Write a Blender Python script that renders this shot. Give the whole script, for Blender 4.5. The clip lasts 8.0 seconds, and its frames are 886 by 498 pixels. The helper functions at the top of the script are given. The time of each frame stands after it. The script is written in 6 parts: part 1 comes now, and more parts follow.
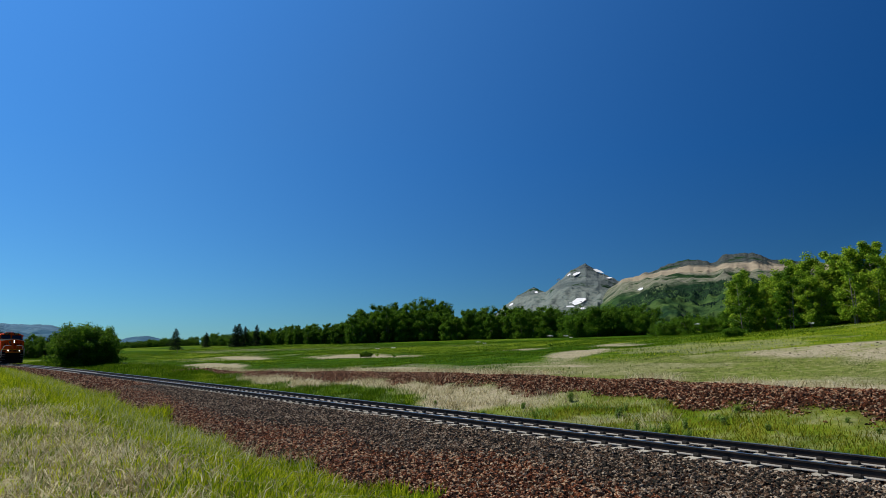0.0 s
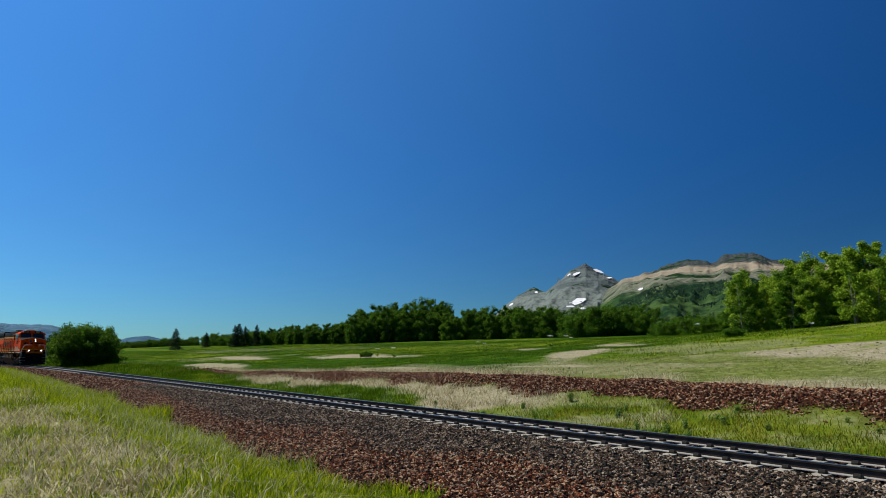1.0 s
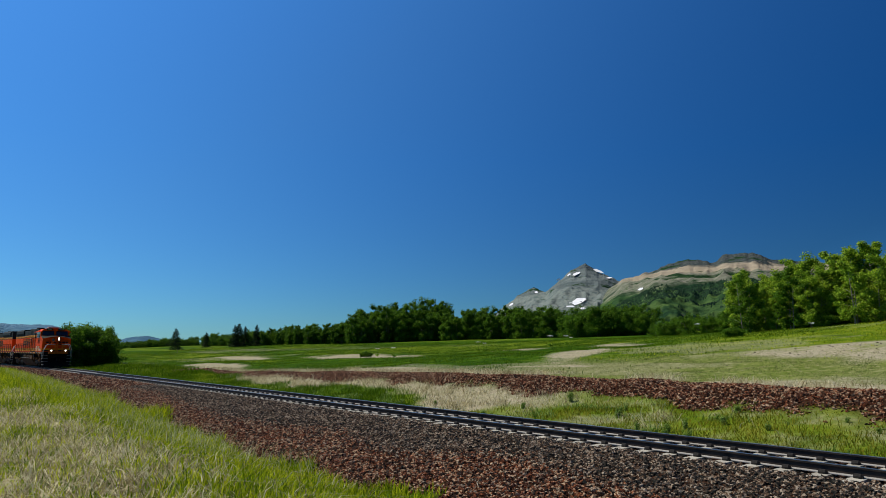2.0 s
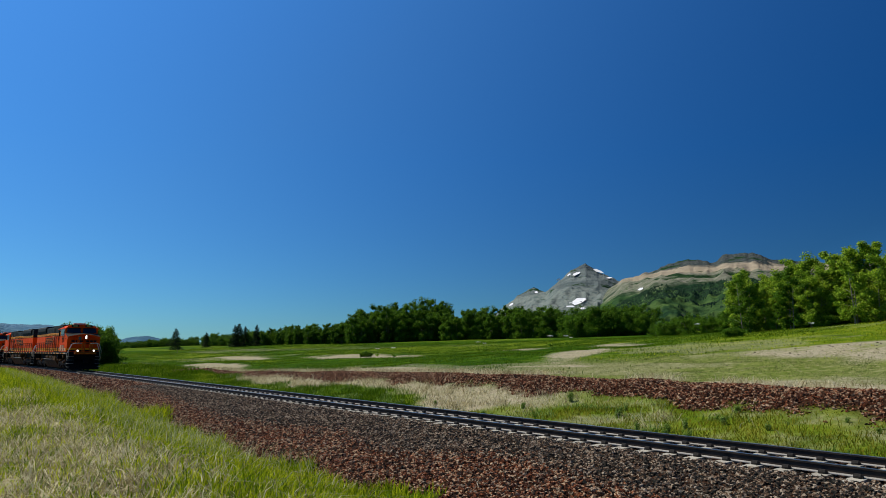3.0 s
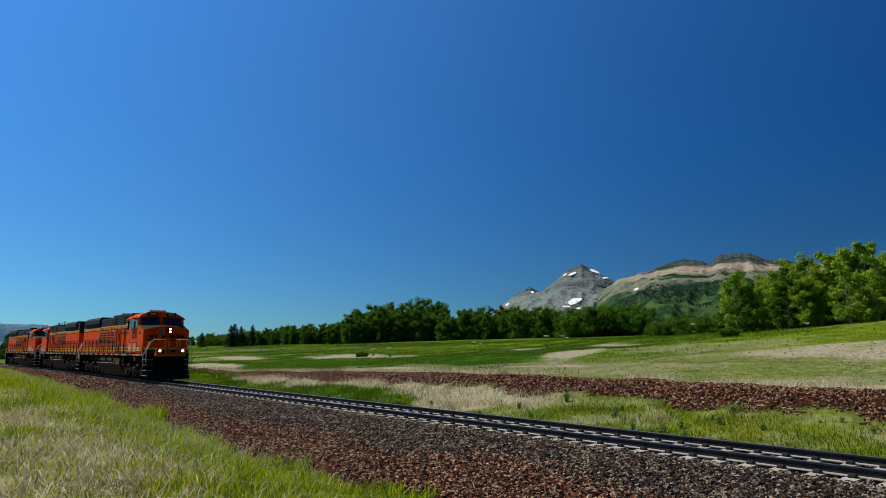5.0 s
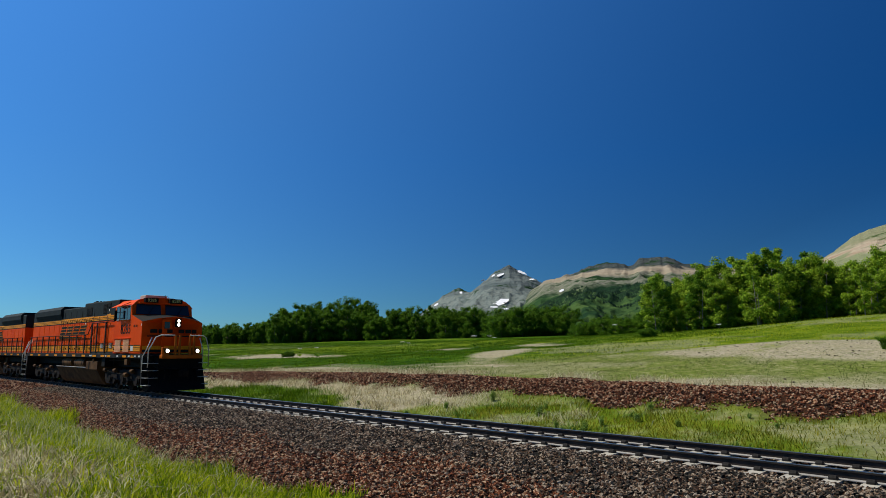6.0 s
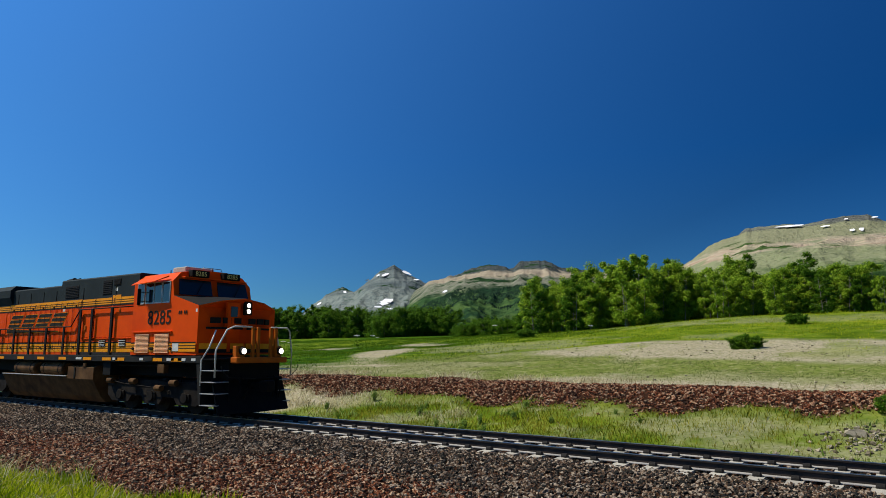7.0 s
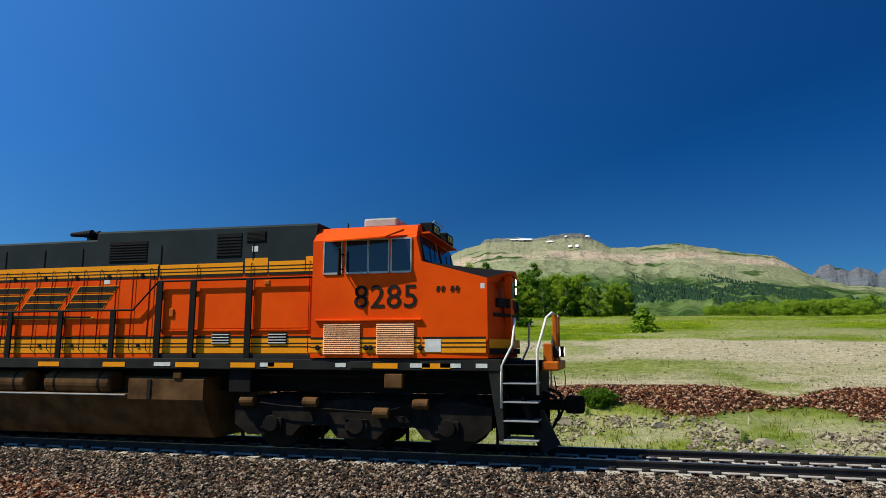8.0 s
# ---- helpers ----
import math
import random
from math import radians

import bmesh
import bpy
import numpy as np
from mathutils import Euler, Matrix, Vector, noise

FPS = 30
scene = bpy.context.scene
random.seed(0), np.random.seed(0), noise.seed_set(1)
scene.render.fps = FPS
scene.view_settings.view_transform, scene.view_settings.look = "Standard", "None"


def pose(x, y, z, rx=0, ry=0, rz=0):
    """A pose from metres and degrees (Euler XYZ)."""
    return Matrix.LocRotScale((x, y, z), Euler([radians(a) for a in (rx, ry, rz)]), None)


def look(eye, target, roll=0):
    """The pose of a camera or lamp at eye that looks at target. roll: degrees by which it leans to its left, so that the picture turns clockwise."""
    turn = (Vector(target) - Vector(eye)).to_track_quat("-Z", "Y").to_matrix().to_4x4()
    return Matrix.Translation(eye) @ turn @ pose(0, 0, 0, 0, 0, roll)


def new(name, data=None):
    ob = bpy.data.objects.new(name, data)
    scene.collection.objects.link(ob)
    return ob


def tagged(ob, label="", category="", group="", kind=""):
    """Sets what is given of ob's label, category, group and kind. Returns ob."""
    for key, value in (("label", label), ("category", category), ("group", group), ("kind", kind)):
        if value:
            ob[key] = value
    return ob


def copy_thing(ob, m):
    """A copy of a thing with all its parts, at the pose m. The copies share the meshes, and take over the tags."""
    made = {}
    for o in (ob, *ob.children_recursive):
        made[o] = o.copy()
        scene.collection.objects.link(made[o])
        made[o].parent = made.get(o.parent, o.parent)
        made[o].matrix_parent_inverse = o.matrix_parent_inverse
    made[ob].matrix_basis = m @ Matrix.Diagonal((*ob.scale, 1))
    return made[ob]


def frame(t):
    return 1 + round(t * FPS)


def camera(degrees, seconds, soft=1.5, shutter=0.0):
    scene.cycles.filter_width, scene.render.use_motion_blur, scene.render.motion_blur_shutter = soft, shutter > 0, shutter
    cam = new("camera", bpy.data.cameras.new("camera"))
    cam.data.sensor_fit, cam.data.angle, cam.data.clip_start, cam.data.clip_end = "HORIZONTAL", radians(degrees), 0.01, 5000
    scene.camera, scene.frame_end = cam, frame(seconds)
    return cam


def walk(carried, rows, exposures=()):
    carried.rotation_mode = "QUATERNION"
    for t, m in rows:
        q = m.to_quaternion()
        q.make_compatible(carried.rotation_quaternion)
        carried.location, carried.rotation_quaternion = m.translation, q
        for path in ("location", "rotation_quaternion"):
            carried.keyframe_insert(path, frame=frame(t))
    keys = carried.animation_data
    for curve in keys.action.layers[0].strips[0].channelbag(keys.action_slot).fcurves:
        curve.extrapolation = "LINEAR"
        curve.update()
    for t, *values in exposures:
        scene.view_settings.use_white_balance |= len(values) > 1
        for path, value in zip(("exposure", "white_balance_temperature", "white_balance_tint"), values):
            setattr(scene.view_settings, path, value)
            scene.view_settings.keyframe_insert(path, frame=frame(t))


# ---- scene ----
# World: x runs along the track the way the train goes, y across it, z = 0 at the rail tops.
EYE = (0.0, 0.0, 2.012)
cam = camera(67.5, 8.0, soft=0.55)
PAN = [
    (0.0, (-77.277, 61.644, 17.123)), (4.2, (-77.277, 61.644, 17.123)), (4.7, (-77.277, 61.644, 17.123)),
    (4.9, (-77.126, 61.832, 17.122)), (5.1, (-76.562, 62.530, 17.121)), (5.3, (-75.387, 63.943, 17.118)),
    (5.5, (-73.958, 65.591, 17.114)), (5.7, (-72.560, 67.135, 17.111)), (6.0, (-69.854, 69.948, 17.105)),
    (6.3, (-66.899, 72.780, 17.099)), (6.5, (-64.864, 74.600, 17.096)), (6.7, (-61.894, 77.083, 17.092)),
    (6.9, (-58.780, 79.483, 17.088)), (7.0, (-56.667, 81.004, 17.087)), (7.1, (-54.139, 82.715, 17.085)),
    (7.2, (-51.559, 84.348, 17.083)), (7.3, (-47.979, 86.434, 17.082)), (7.4, (-44.315, 88.369, 17.081)),
    (7.5, (-40.573, 90.149, 17.081)), (7.6, (-37.056, 91.650, 17.081)), (7.7, (-33.485, 93.014, 17.083)),
    (7.8, (-30.434, 94.057, 17.084)), (7.9, (-27.071, 95.078, 17.086)), (8.0, (-23.675, 95.980, 17.089)),
]
# the clip's camera opens up as it swings away from the sun
EXPOSURES = [(0.0, -0.1), (5.5, -0.1), (6.3, -0.09), (6.6, -0.04), (7.0, 0.06), (7.5, 0.2), (8.0, 0.3)]
walk(cam, [(t, look(EYE, target, 0.0)) for t, target in PAN], EXPOSURES)

# ---- world and sun ----
TO_SUN = Vector((-0.66, -0.35, 1.0)).normalized()
world = bpy.data.worlds.new("world")
scene.world = world
world.use_nodes = True
wn = world.node_tree.nodes
sky = wn.new("ShaderNodeTexSky")
sky.sky_type = "NISHITA"
sky.sun_disc = False
sky.sun_elevation = math.asin(TO_SUN.z)
sky.sun_rotation = math.atan2(TO_SUN.x, TO_SUN.y)
sky.altitude = 2500
sky.air_density = 1.0
sky.dust_density = 1.6
sky.ozone_density = 6.0
wn["Background"].inputs["Strength"].default_value = 0.074
deepen = wn.new("ShaderNodeGamma")       # the deep blue of high dry air
deepen.inputs["Gamma"].default_value = 1.25
wl = world.node_tree.links
wl.new(sky.outputs[0], deepen.inputs["Color"])


def world_math(op, a, b=None, c=None):
    k = wn.new("ShaderNodeMath")
    k.operation = op
    for i, v in enumerate((a, b, c)):
        if isinstance(v, (int, float)):
            k.inputs[i].default_value = v
        elif v is not None:
            wl.new(v, k.inputs[i])
    return k.outputs[0]


# skylight is polarised: brighter towards the sun, deeper across from it, paler over the horizon
direction = wn.new("ShaderNodeTexCoord").outputs["Generated"]
facing = wn.new("ShaderNodeVectorMath")
facing.operation = "DOT_PRODUCT"
wl.new(direction, facing.inputs[0])
facing.inputs[1].default_value = TO_SUN
height = wn.new("ShaderNodeSeparateXYZ")
wl.new(direction, height.inputs[0])
up_ = world_math("MINIMUM", world_math("MAXIMUM", height.outputs["Z"], 0.0), 0.5)
stops = world_math("MULTIPLY_ADD", world_math("MULTIPLY_ADD", facing.outputs["Value"], -0.83, 2.55), facing.outputs["Value"], -1.54)
stops = world_math("MULTIPLY_ADD", up_, 1.74, stops)
stops = world_math("MINIMUM", world_math("MAXIMUM", stops, -1.2), 1.0)
gain = world_math("POWER", 2.0, stops)
rise = wn.new("ShaderNodeMapRange")
rise.inputs["From Min"].default_value, rise.inputs["From Max"].default_value = 0.0, 0.28
wl.new(height.outputs["Z"], rise.inputs["Value"])
tone = wn.new("ShaderNodeMix")
tone.data_type = "RGBA"
wl.new(rise.outputs[0], tone.inputs["Factor"])
tone.inputs["A"].default_value = (0.50, 0.84, 0.90, 1)
away = wn.new("ShaderNodeMapRange")
away.inputs["From Min"].default_value, away.inputs["From Max"].default_value = 0.6, -0.1
wl.new(facing.outputs["Value"], away.inputs["Value"])
zenith = wn.new("ShaderNodeMix")
zenith.data_type = "RGBA"
wl.new(away.outputs[0], zenith.inputs["Factor"])
zenith.inputs["A"].default_value = (0.41, 0.83, 0.94, 1)
zenith.inputs["B"].default_value = (0.10, 0.76, 1.20, 1)
wl.new(zenith.outputs["Result"], tone.inputs["B"])
tint = wn.new("ShaderNodeMix")
tint.data_type, tint.blend_type = "RGBA", "MULTIPLY"
tint.inputs["Factor"].default_value = 1.0
wl.new(deepen.outputs[0], tint.inputs["A"])
wl.new(tone.outputs["Result"], tint.inputs["B"])
shade = wn.new("ShaderNodeVectorMath")
shade.operation = "SCALE"
wl.new(tint.outputs["Result"], shade.inputs[0])
wl.new(gain, shade.inputs["Scale"])
wl.new(shade.outputs[0], wn["Background"].inputs["Color"])
sun_data = bpy.data.lights.new("sun", "SUN")
sun_data.energy, sun_data.angle, sun_data.color = 5.0, radians(0.53), (1.0, 0.915, 0.74)
sun = new("sun", sun_data)
sun.matrix_world = look(TO_SUN * 400, (0, 0, 0))


# ---- materials ----
def material(name, colours, scale=6.0, rough=0.8, metal=0.0, bump=0.0, bump_scale=60.0, vary="", amount=0.35,
             detail=6.0, coat=0.0, mottle=0.18):
    """Noise between the colours, a finer noise for value and relief; vary: 'island' or 'object' shifts each piece."""
    m = bpy.data.materials.new(name)
    m.use_nodes = True
    nt = m.node_tree
    n, l = nt.nodes, nt.links
    bsdf = n["Principled BSDF"]
    bsdf.inputs["Specular IOR Level"].default_value = 0.2 if rough > 0.75 else 0.5
    tc = n.new("ShaderNodeTexCoord")
    big = n.new("ShaderNodeTexNoise")
    big.inputs["Scale"].default_value, big.inputs["Detail"].default_value = scale, detail
    l.new(tc.outputs["Object"], big.inputs["Vector"])
    ramp = n.new("ShaderNodeValToRGB")
    cr = ramp.color_ramp
    for i in range(len(colours) - 2):
        cr.elements.new(0.5)
    for i, c in enumerate(colours):
        cr.elements[i].position = 0.3 + 0.4 * i / max(1, len(colours) - 1)
        cr.elements[i].color = (*c, 1)
    fac = big.outputs["Fac"]
    if vary:
        src = n.new("ShaderNodeNewGeometry") if vary == "island" else n.new("ShaderNodeObjectInfo")
        out = src.outputs["Random Per Island"] if vary == "island" else src.outputs["Random"]
        add = n.new("ShaderNodeMath")
        add.operation = "MULTIPLY_ADD"
        sub = n.new("ShaderNodeMath")
        sub.operation = "SUBTRACT"
        sub.inputs[1].default_value = 0.5
        l.new(out, sub.inputs[0])
        l.new(sub.outputs[0], add.inputs[0])
        add.inputs[1].default_value = amount
        l.new(fac, add.inputs[2])
        fac = add.outputs[0]
    l.new(fac, ramp.inputs["Fac"])
    fine = n.new("ShaderNodeTexNoise")
    fine.inputs["Scale"].default_value, fine.inputs["Detail"].default_value = bump_scale, 4
    l.new(tc.outputs["Object"], fine.inputs["Vector"])
    hsv = n.new("ShaderNodeHueSaturation")
    val = n.new("ShaderNodeMapRange")
    val.inputs["From Min"].default_value, val.inputs["From Max"].default_value = 0.25, 0.75
    val.inputs["To Min"].default_value, val.inputs["To Max"].default_value = 1 - mottle, 1 + mottle
    l.new(fine.outputs["Fac"], val.inputs["Value"])
    l.new(val.outputs[0], hsv.inputs["Value"])
    l.new(ramp.outputs["Color"], hsv.inputs["Color"])
    l.new(hsv.outputs["Color"], bsdf.inputs["Base Color"])
    bsdf.inputs["Roughness"].default_value = rough
    bsdf.inputs["Metallic"].default_value = metal
    bsdf.inputs["Coat Weight"].default_value = coat
    bsdf.inputs["Specular IOR Level"].default_value = 0.5 if rough < 0.5 else 0.14
    if bump:
        b = n.new("ShaderNodeBump")
        b.inputs["Strength"].default_value, b.inputs["Distance"].default_value = bump, 0.02
        l.new(fine.outputs["Fac"], b.inputs["Height"])
        l.new(b.outputs["Normal"], bsdf.inputs["Normal"])
    return m


def leaf_material(name, colours, amount=0.8):
    m = material(name, colours, scale=0.5, rough=0.55, vary="island", amount=amount, bump_scale=3)
    nt = m.node_tree
    bsdf = nt.nodes["Principled BSDF"]
    bsdf.inputs["Specular IOR Level"].default_value = 0.05
    tr = nt.nodes.new("ShaderNodeBsdfTranslucent")
    mix = nt.nodes.new("ShaderNodeMixShader")
    mix.inputs[0].default_value = 0.5
    col = bsdf.inputs["Base Color"].links[0].from_socket
    nt.links.new(col, tr.inputs["Color"])
    nt.links.new(bsdf.outputs[0], mix.inputs[1])
    nt.links.new(tr.outputs[0], mix.inputs[2])
    nt.links.new(mix.outputs[0], nt.nodes["Material Output"].inputs["Surface"])
    return m


M_LEAF = leaf_material("leaf_green", [(0.1156, 0.225, 0.0147), (0.2396, 0.3884, 0.0261), (0.3801, 0.5044, 0.0463)])
M_LEAF_DARK = leaf_material("leaf_dark", [(0.042, 0.11, 0.008), (0.085, 0.185, 0.012), (0.14, 0.265, 0.018)])
M_NEEDLE = leaf_material("needle", [(0.012, 0.03, 0.010), (0.022, 0.05, 0.014), (0.04, 0.075, 0.02)])
M_BARK = material("bark_pale", [(0.16, 0.14, 0.11), (0.34, 0.31, 0.26)], scale=9, rough=0.9, bump=0.5, bump_scale=40)
M_BARK_DARK = material("bark_dark", [(0.06, 0.045, 0.03), (0.12, 0.09, 0.065)], scale=9, rough=0.95, bump=0.5)
M_GRASS = leaf_material("grass_green", [(0.1008, 0.1728, 0.004), (0.2688, 0.3618, 0.007), (0.4816, 0.5184, 0.018)], amount=0.9)
M_GRASS_DEEP = leaf_material("grass_deep", [(0.0306, 0.0801, 0.0021), (0.0613, 0.1282, 0.0033), (0.1165, 0.1859, 0.0067)], amount=0.8)
M_STRAW_PALE = leaf_material("grass_bleached", [(0.25, 0.21, 0.10), (0.46, 0.40, 0.22), (0.70, 0.64, 0.42)], amount=0.9)
M_WEED = leaf_material("weed_green", [(0.1125, 0.2, 0.025), (0.2, 0.3125, 0.0562), (0.325, 0.425, 0.1125)], amount=0.7)
M_THIN = leaf_material("grass_thin", [(0.092, 0.135, 0.027), (0.1748, 0.216, 0.054), (0.2944, 0.297, 0.126)], amount=0.7)
M_OLIVE = leaf_material("grass_olive", [(0.085, 0.11, 0.005), (0.185, 0.20, 0.009), (0.31, 0.285, 0.03)], amount=0.8)
M_SEED = leaf_material("seed_heads", [(0.26, 0.30, 0.10), (0.40, 0.42, 0.20), (0.55, 0.54, 0.34)], amount=0.6)
M_STONE_RED = material("ballast_red", [(0.010, 0.006, 0.004), (0.045, 0.016, 0.008), (0.10, 0.030, 0.012), (0.18, 0.052, 0.020), (0.25, 0.095, 0.042), (0.42, 0.30, 0.19)],
                       scale=25, rough=0.9, vary="island", amount=0.5, bump=0.3, bump_scale=90)
M_STONE_GREY = material("ballast_grey", [(0.0084, 0.0084, 0.0072), (0.0216, 0.0204, 0.0168), (0.0432, 0.0384, 0.0288), (0.096, 0.048, 0.0264), (0.144, 0.09, 0.054), (0.312, 0.252, 0.186)],
                        scale=25, rough=0.9, vary="island", amount=0.5, bump=0.3, bump_scale=90)
M_ROCK_PALE = material("rock_pale", [(0.10, 0.085, 0.052), (0.20, 0.17, 0.115), (0.34, 0.295, 0.215)], scale=3, rough=0.92,
                       vary="island", amount=0.6, bump=0.6, bump_scale=20)
M_CONCRETE = material("tie_concrete", [(0.30, 0.28, 0.235), (0.45, 0.42, 0.355)], scale=5, rough=0.9, bump=0.3, bump_scale=80,
                      vary="object", amount=0.3)
M_RAIL = material("rail_rust", [(0.020, 0.017, 0.016), (0.045, 0.034, 0.028)], scale=4, rough=0.7, bump=0.2)
M_RAIL_FOOT = material("rail_foot", [(0.26, 0.25, 0.24), (0.36, 0.34, 0.32)], scale=5, rough=0.6, bump=0.15)
M_RAIL_TOP = material("rail_worn_top", [(0.5, 0.5, 0.5), (0.7, 0.69, 0.68)], scale=7, rough=0.28, metal=1.0)
M_CLIP = material("clip_steel", [(0.012, 0.011, 0.010), (0.03, 0.026, 0.022)], scale=20, rough=0.6)
M_SNOW = material("snow", [(0.78, 0.79, 0.81), (0.9, 0.9, 0.91)], scale=0.02, rough=0.6)


# ---- mesh helpers ----
def mesh_object(name, verts, faces, mat=None, parent=None, smooth=False):
    me = bpy.data.meshes.new(name)
    me.from_pydata(verts, [], faces)
    me.update()
    if mat:
        me.materials.append(mat)
    if smooth:
        me.polygons.foreach_set("use_smooth", [True] * len(me.polygons))
    ob = new(name, me)
    if parent:
        ob.parent = parent
    return ob


def big_mesh(name, verts, tris, mat, parent=None, smooth=False):
    """Many triangles from numpy arrays."""
    me = bpy.data.meshes.new(name)
    me.vertices.add(len(verts))
    me.vertices.foreach_set("co", np.asarray(verts, dtype=np.float32).ravel())
    me.loops.add(len(tris) * 3)
    me.loops.foreach_set("vertex_index", np.asarray(tris, dtype=np.int32).ravel())
    me.polygons.add(len(tris))
    me.polygons.foreach_set("loop_start", np.arange(0, len(tris) * 3, 3, dtype=np.int32))
    me.polygons.foreach_set("loop_total", np.full(len(tris), 3, dtype=np.int32))
    me.polygons.foreach_set("use_smooth", np.full(len(tris), smooth))
    me.update(calc_edges=True)
    me.materials.append(mat)
    ob = new(name, me)
    if parent:
        ob.parent = parent
    return ob


def part(name, bm, mat, parent=None, label="", smooth=False):
    me = bpy.data.meshes.new(name)
    bmesh.ops.recalc_face_normals(bm, faces=bm.faces)
    bm.to_mesh(me)
    bm.free()
    for m in (mat if isinstance(mat, (list, tuple)) else [mat]):
        me.materials.append(m)
    if smooth:
        me.polygons.foreach_set("use_smooth", [True] * len(me.polygons))
    ob = new(name, me)
    if parent:
        ob.parent = parent
    if label:
        tagged(ob, label=label)
    return ob


rng = np.random.default_rng(7)


def smoothstep(a, b, v):
    u = np.clip((v - a) / (b - a), 0, 1)
    return u * u * (3 - 2 * u)


def vnoise(x, y, scale, seed=0):
    """Cheap smooth value noise on arrays."""
    xs, ys = np.asarray(x) / scale + seed * 17.3, np.asarray(y) / scale - seed * 9.1
    xi, yi = np.floor(xs), np.floor(ys)
    fx, fy = xs - xi, ys - yi
    fx, fy = fx * fx * (3 - 2 * fx), fy * fy * (3 - 2 * fy)

    def h(a, b):
        v = np.sin(a * 127.1 + b * 311.7 + seed * 74.7) * 43758.5453
        return v - np.floor(v)
    return ((h(xi, yi) * (1 - fx) + h(xi + 1, yi) * fx) * (1 - fy)
            + (h(xi, yi + 1) * (1 - fx) + h(xi + 1, yi + 1) * fx) * fy)


# ---- the track's line and the lie of the land ----
TRACK_Y = 13.93          # centre line
GAUGE = 1.505            # rail centre to rail centre
TIE_STEP = 0.605


def track_y(x):
    """The centre line bends gently towards the near side far up the line."""
    return TRACK_Y - np.maximum(0.0, -75.0 - x) ** 2 / 1200.0


def ground_z(x, y):
    x, y = np.asarray(x, dtype=float), np.asarray(y, dtype=float)
    d = y - np.maximum(track_y(np.maximum(x, -400)), -60)      # across the track
    # near side: shoulder, toe, bank
    toe = -0.95 + 0.6 * smoothstep(-12, -45, x) + 0.35 * smoothstep(-45, -75, x)
    bank = -0.15 + 0.55 * smoothstep(-15, -50, x) + 0.25 * vnoise(x, y, 5.0, 3) - 0.4 * smoothstep(-8, 10, x)
    near = np.interp(-d, [0, 1.75, 6.2], [0, 0, 1])
    zn = -0.225 + 0.012 * smoothstep(1.0, 1.2, -d)
    zn = zn + (toe - zn) * near
    zn = zn + (bank - toe) * smoothstep(6.0, 10.5, -d)
    # far side: shoulder, ditch, gravel berm, slope, plateau
    crest = 0.55 - 0.7 * smoothstep(-32, -72, x) + 0.12 * (vnoise(x, y * 0, 6, 5) - 0.5)
    plateau = 5.9 - 1.0 * smoothstep(0, -40, x) - 0.5 * smoothstep(-100, -160, x)
    zf = np.interp(d, [0, 1.5, 3.2, 6.5, 9.6], [-0.225, -0.225, -0.85, -0.75, -0.35])
    zf = zf + (crest + 0.35) * smoothstep(9.2, 12.8, d)
    up = np.clip((d - 13) / (53 + 35 * smoothstep(-15, -80, x)), 0, 1)
    zf = zf + (plateau - crest) * (0.75 * up + 0.25 * up * up * (3 - 2 * up)) 
    zf = zf + 0.5 * (vnoise(x, y, 14, 1) - 0.5) * smoothstep(13, 30, d) + 1.0 * (vnoise(x, y, 70, 2) - 0.5) * smoothstep(70, 200, d)
    zf = zf + 0.16 * (vnoise(x, y, 2.2, 8) - 0.5) * smoothstep(2.2, 4, d)
    z = np.where(d < 0, zn, zf)
    z = z + 0.08 * (vnoise(x, y, 1.3, 4) - 0.5) * smoothstep(6.0, 7.5, -d)
    return z - 4.0 * smoothstep(150, 700, -y) * (y < 0)


def spread(fine_lo, fine_hi, step, lo, hi, grow):
    out = list(np.arange(fine_lo, fine_hi + step / 2, step))
    s, v = step, fine_hi
    while v < hi:
        s *= grow
        v += s
        out.append(min(v, hi))
    s, v = step, fine_lo
    while v > lo:
        s *= grow
        v -= s
        out.insert(0, max(v, lo))
    return np.array(out)


def blob(x, y, cx, cy, rx, ry, turn, wob):
    """A soft-edged oval of ground, its edge broken by the noise wob."""
    c, q = math.cos(turn), math.sin(turn)
    u, v = ((x - cx) * c + (y - cy) * q) / rx, ((y - cy) * c - (x - cx) * q) / ry
    return smoothstep(1.15, 0.75, np.hypot(u, v) + 1.1 * (wob - 0.5))


def sparse(x, y):
    """Where thin grey-green grass grows over dry soil, on the open slope and in the ditch."""
    d = y - track_y(np.maximum(x, -400))
    n1, n2 = vnoise(x, y, 7.0, 14), vnoise(x, y, 2.0, 12)
    e = d + 3 * (n1 - 0.5)
    ditch = 0.4 * smoothstep(-28, -18, x) * smoothstep(2.8, 3.6, d) * smoothstep(12.5, 11, d) * smoothstep(0.25, 0.6, 0.5 * n1 + 0.5 * n2)
    return ditch + smoothstep(-36, -21, x + 8 * (n1 - 0.5)) * smoothstep(13.2, 14.0, d) * smoothstep(30, 25, e) * (0.65 + 0.35 * n2) + 0.7 * smoothstep(-5, 9, x) * smoothstep(30, 35, d) * smoothstep(78, 62, d) * smoothstep(0.2, 0.6, n1)


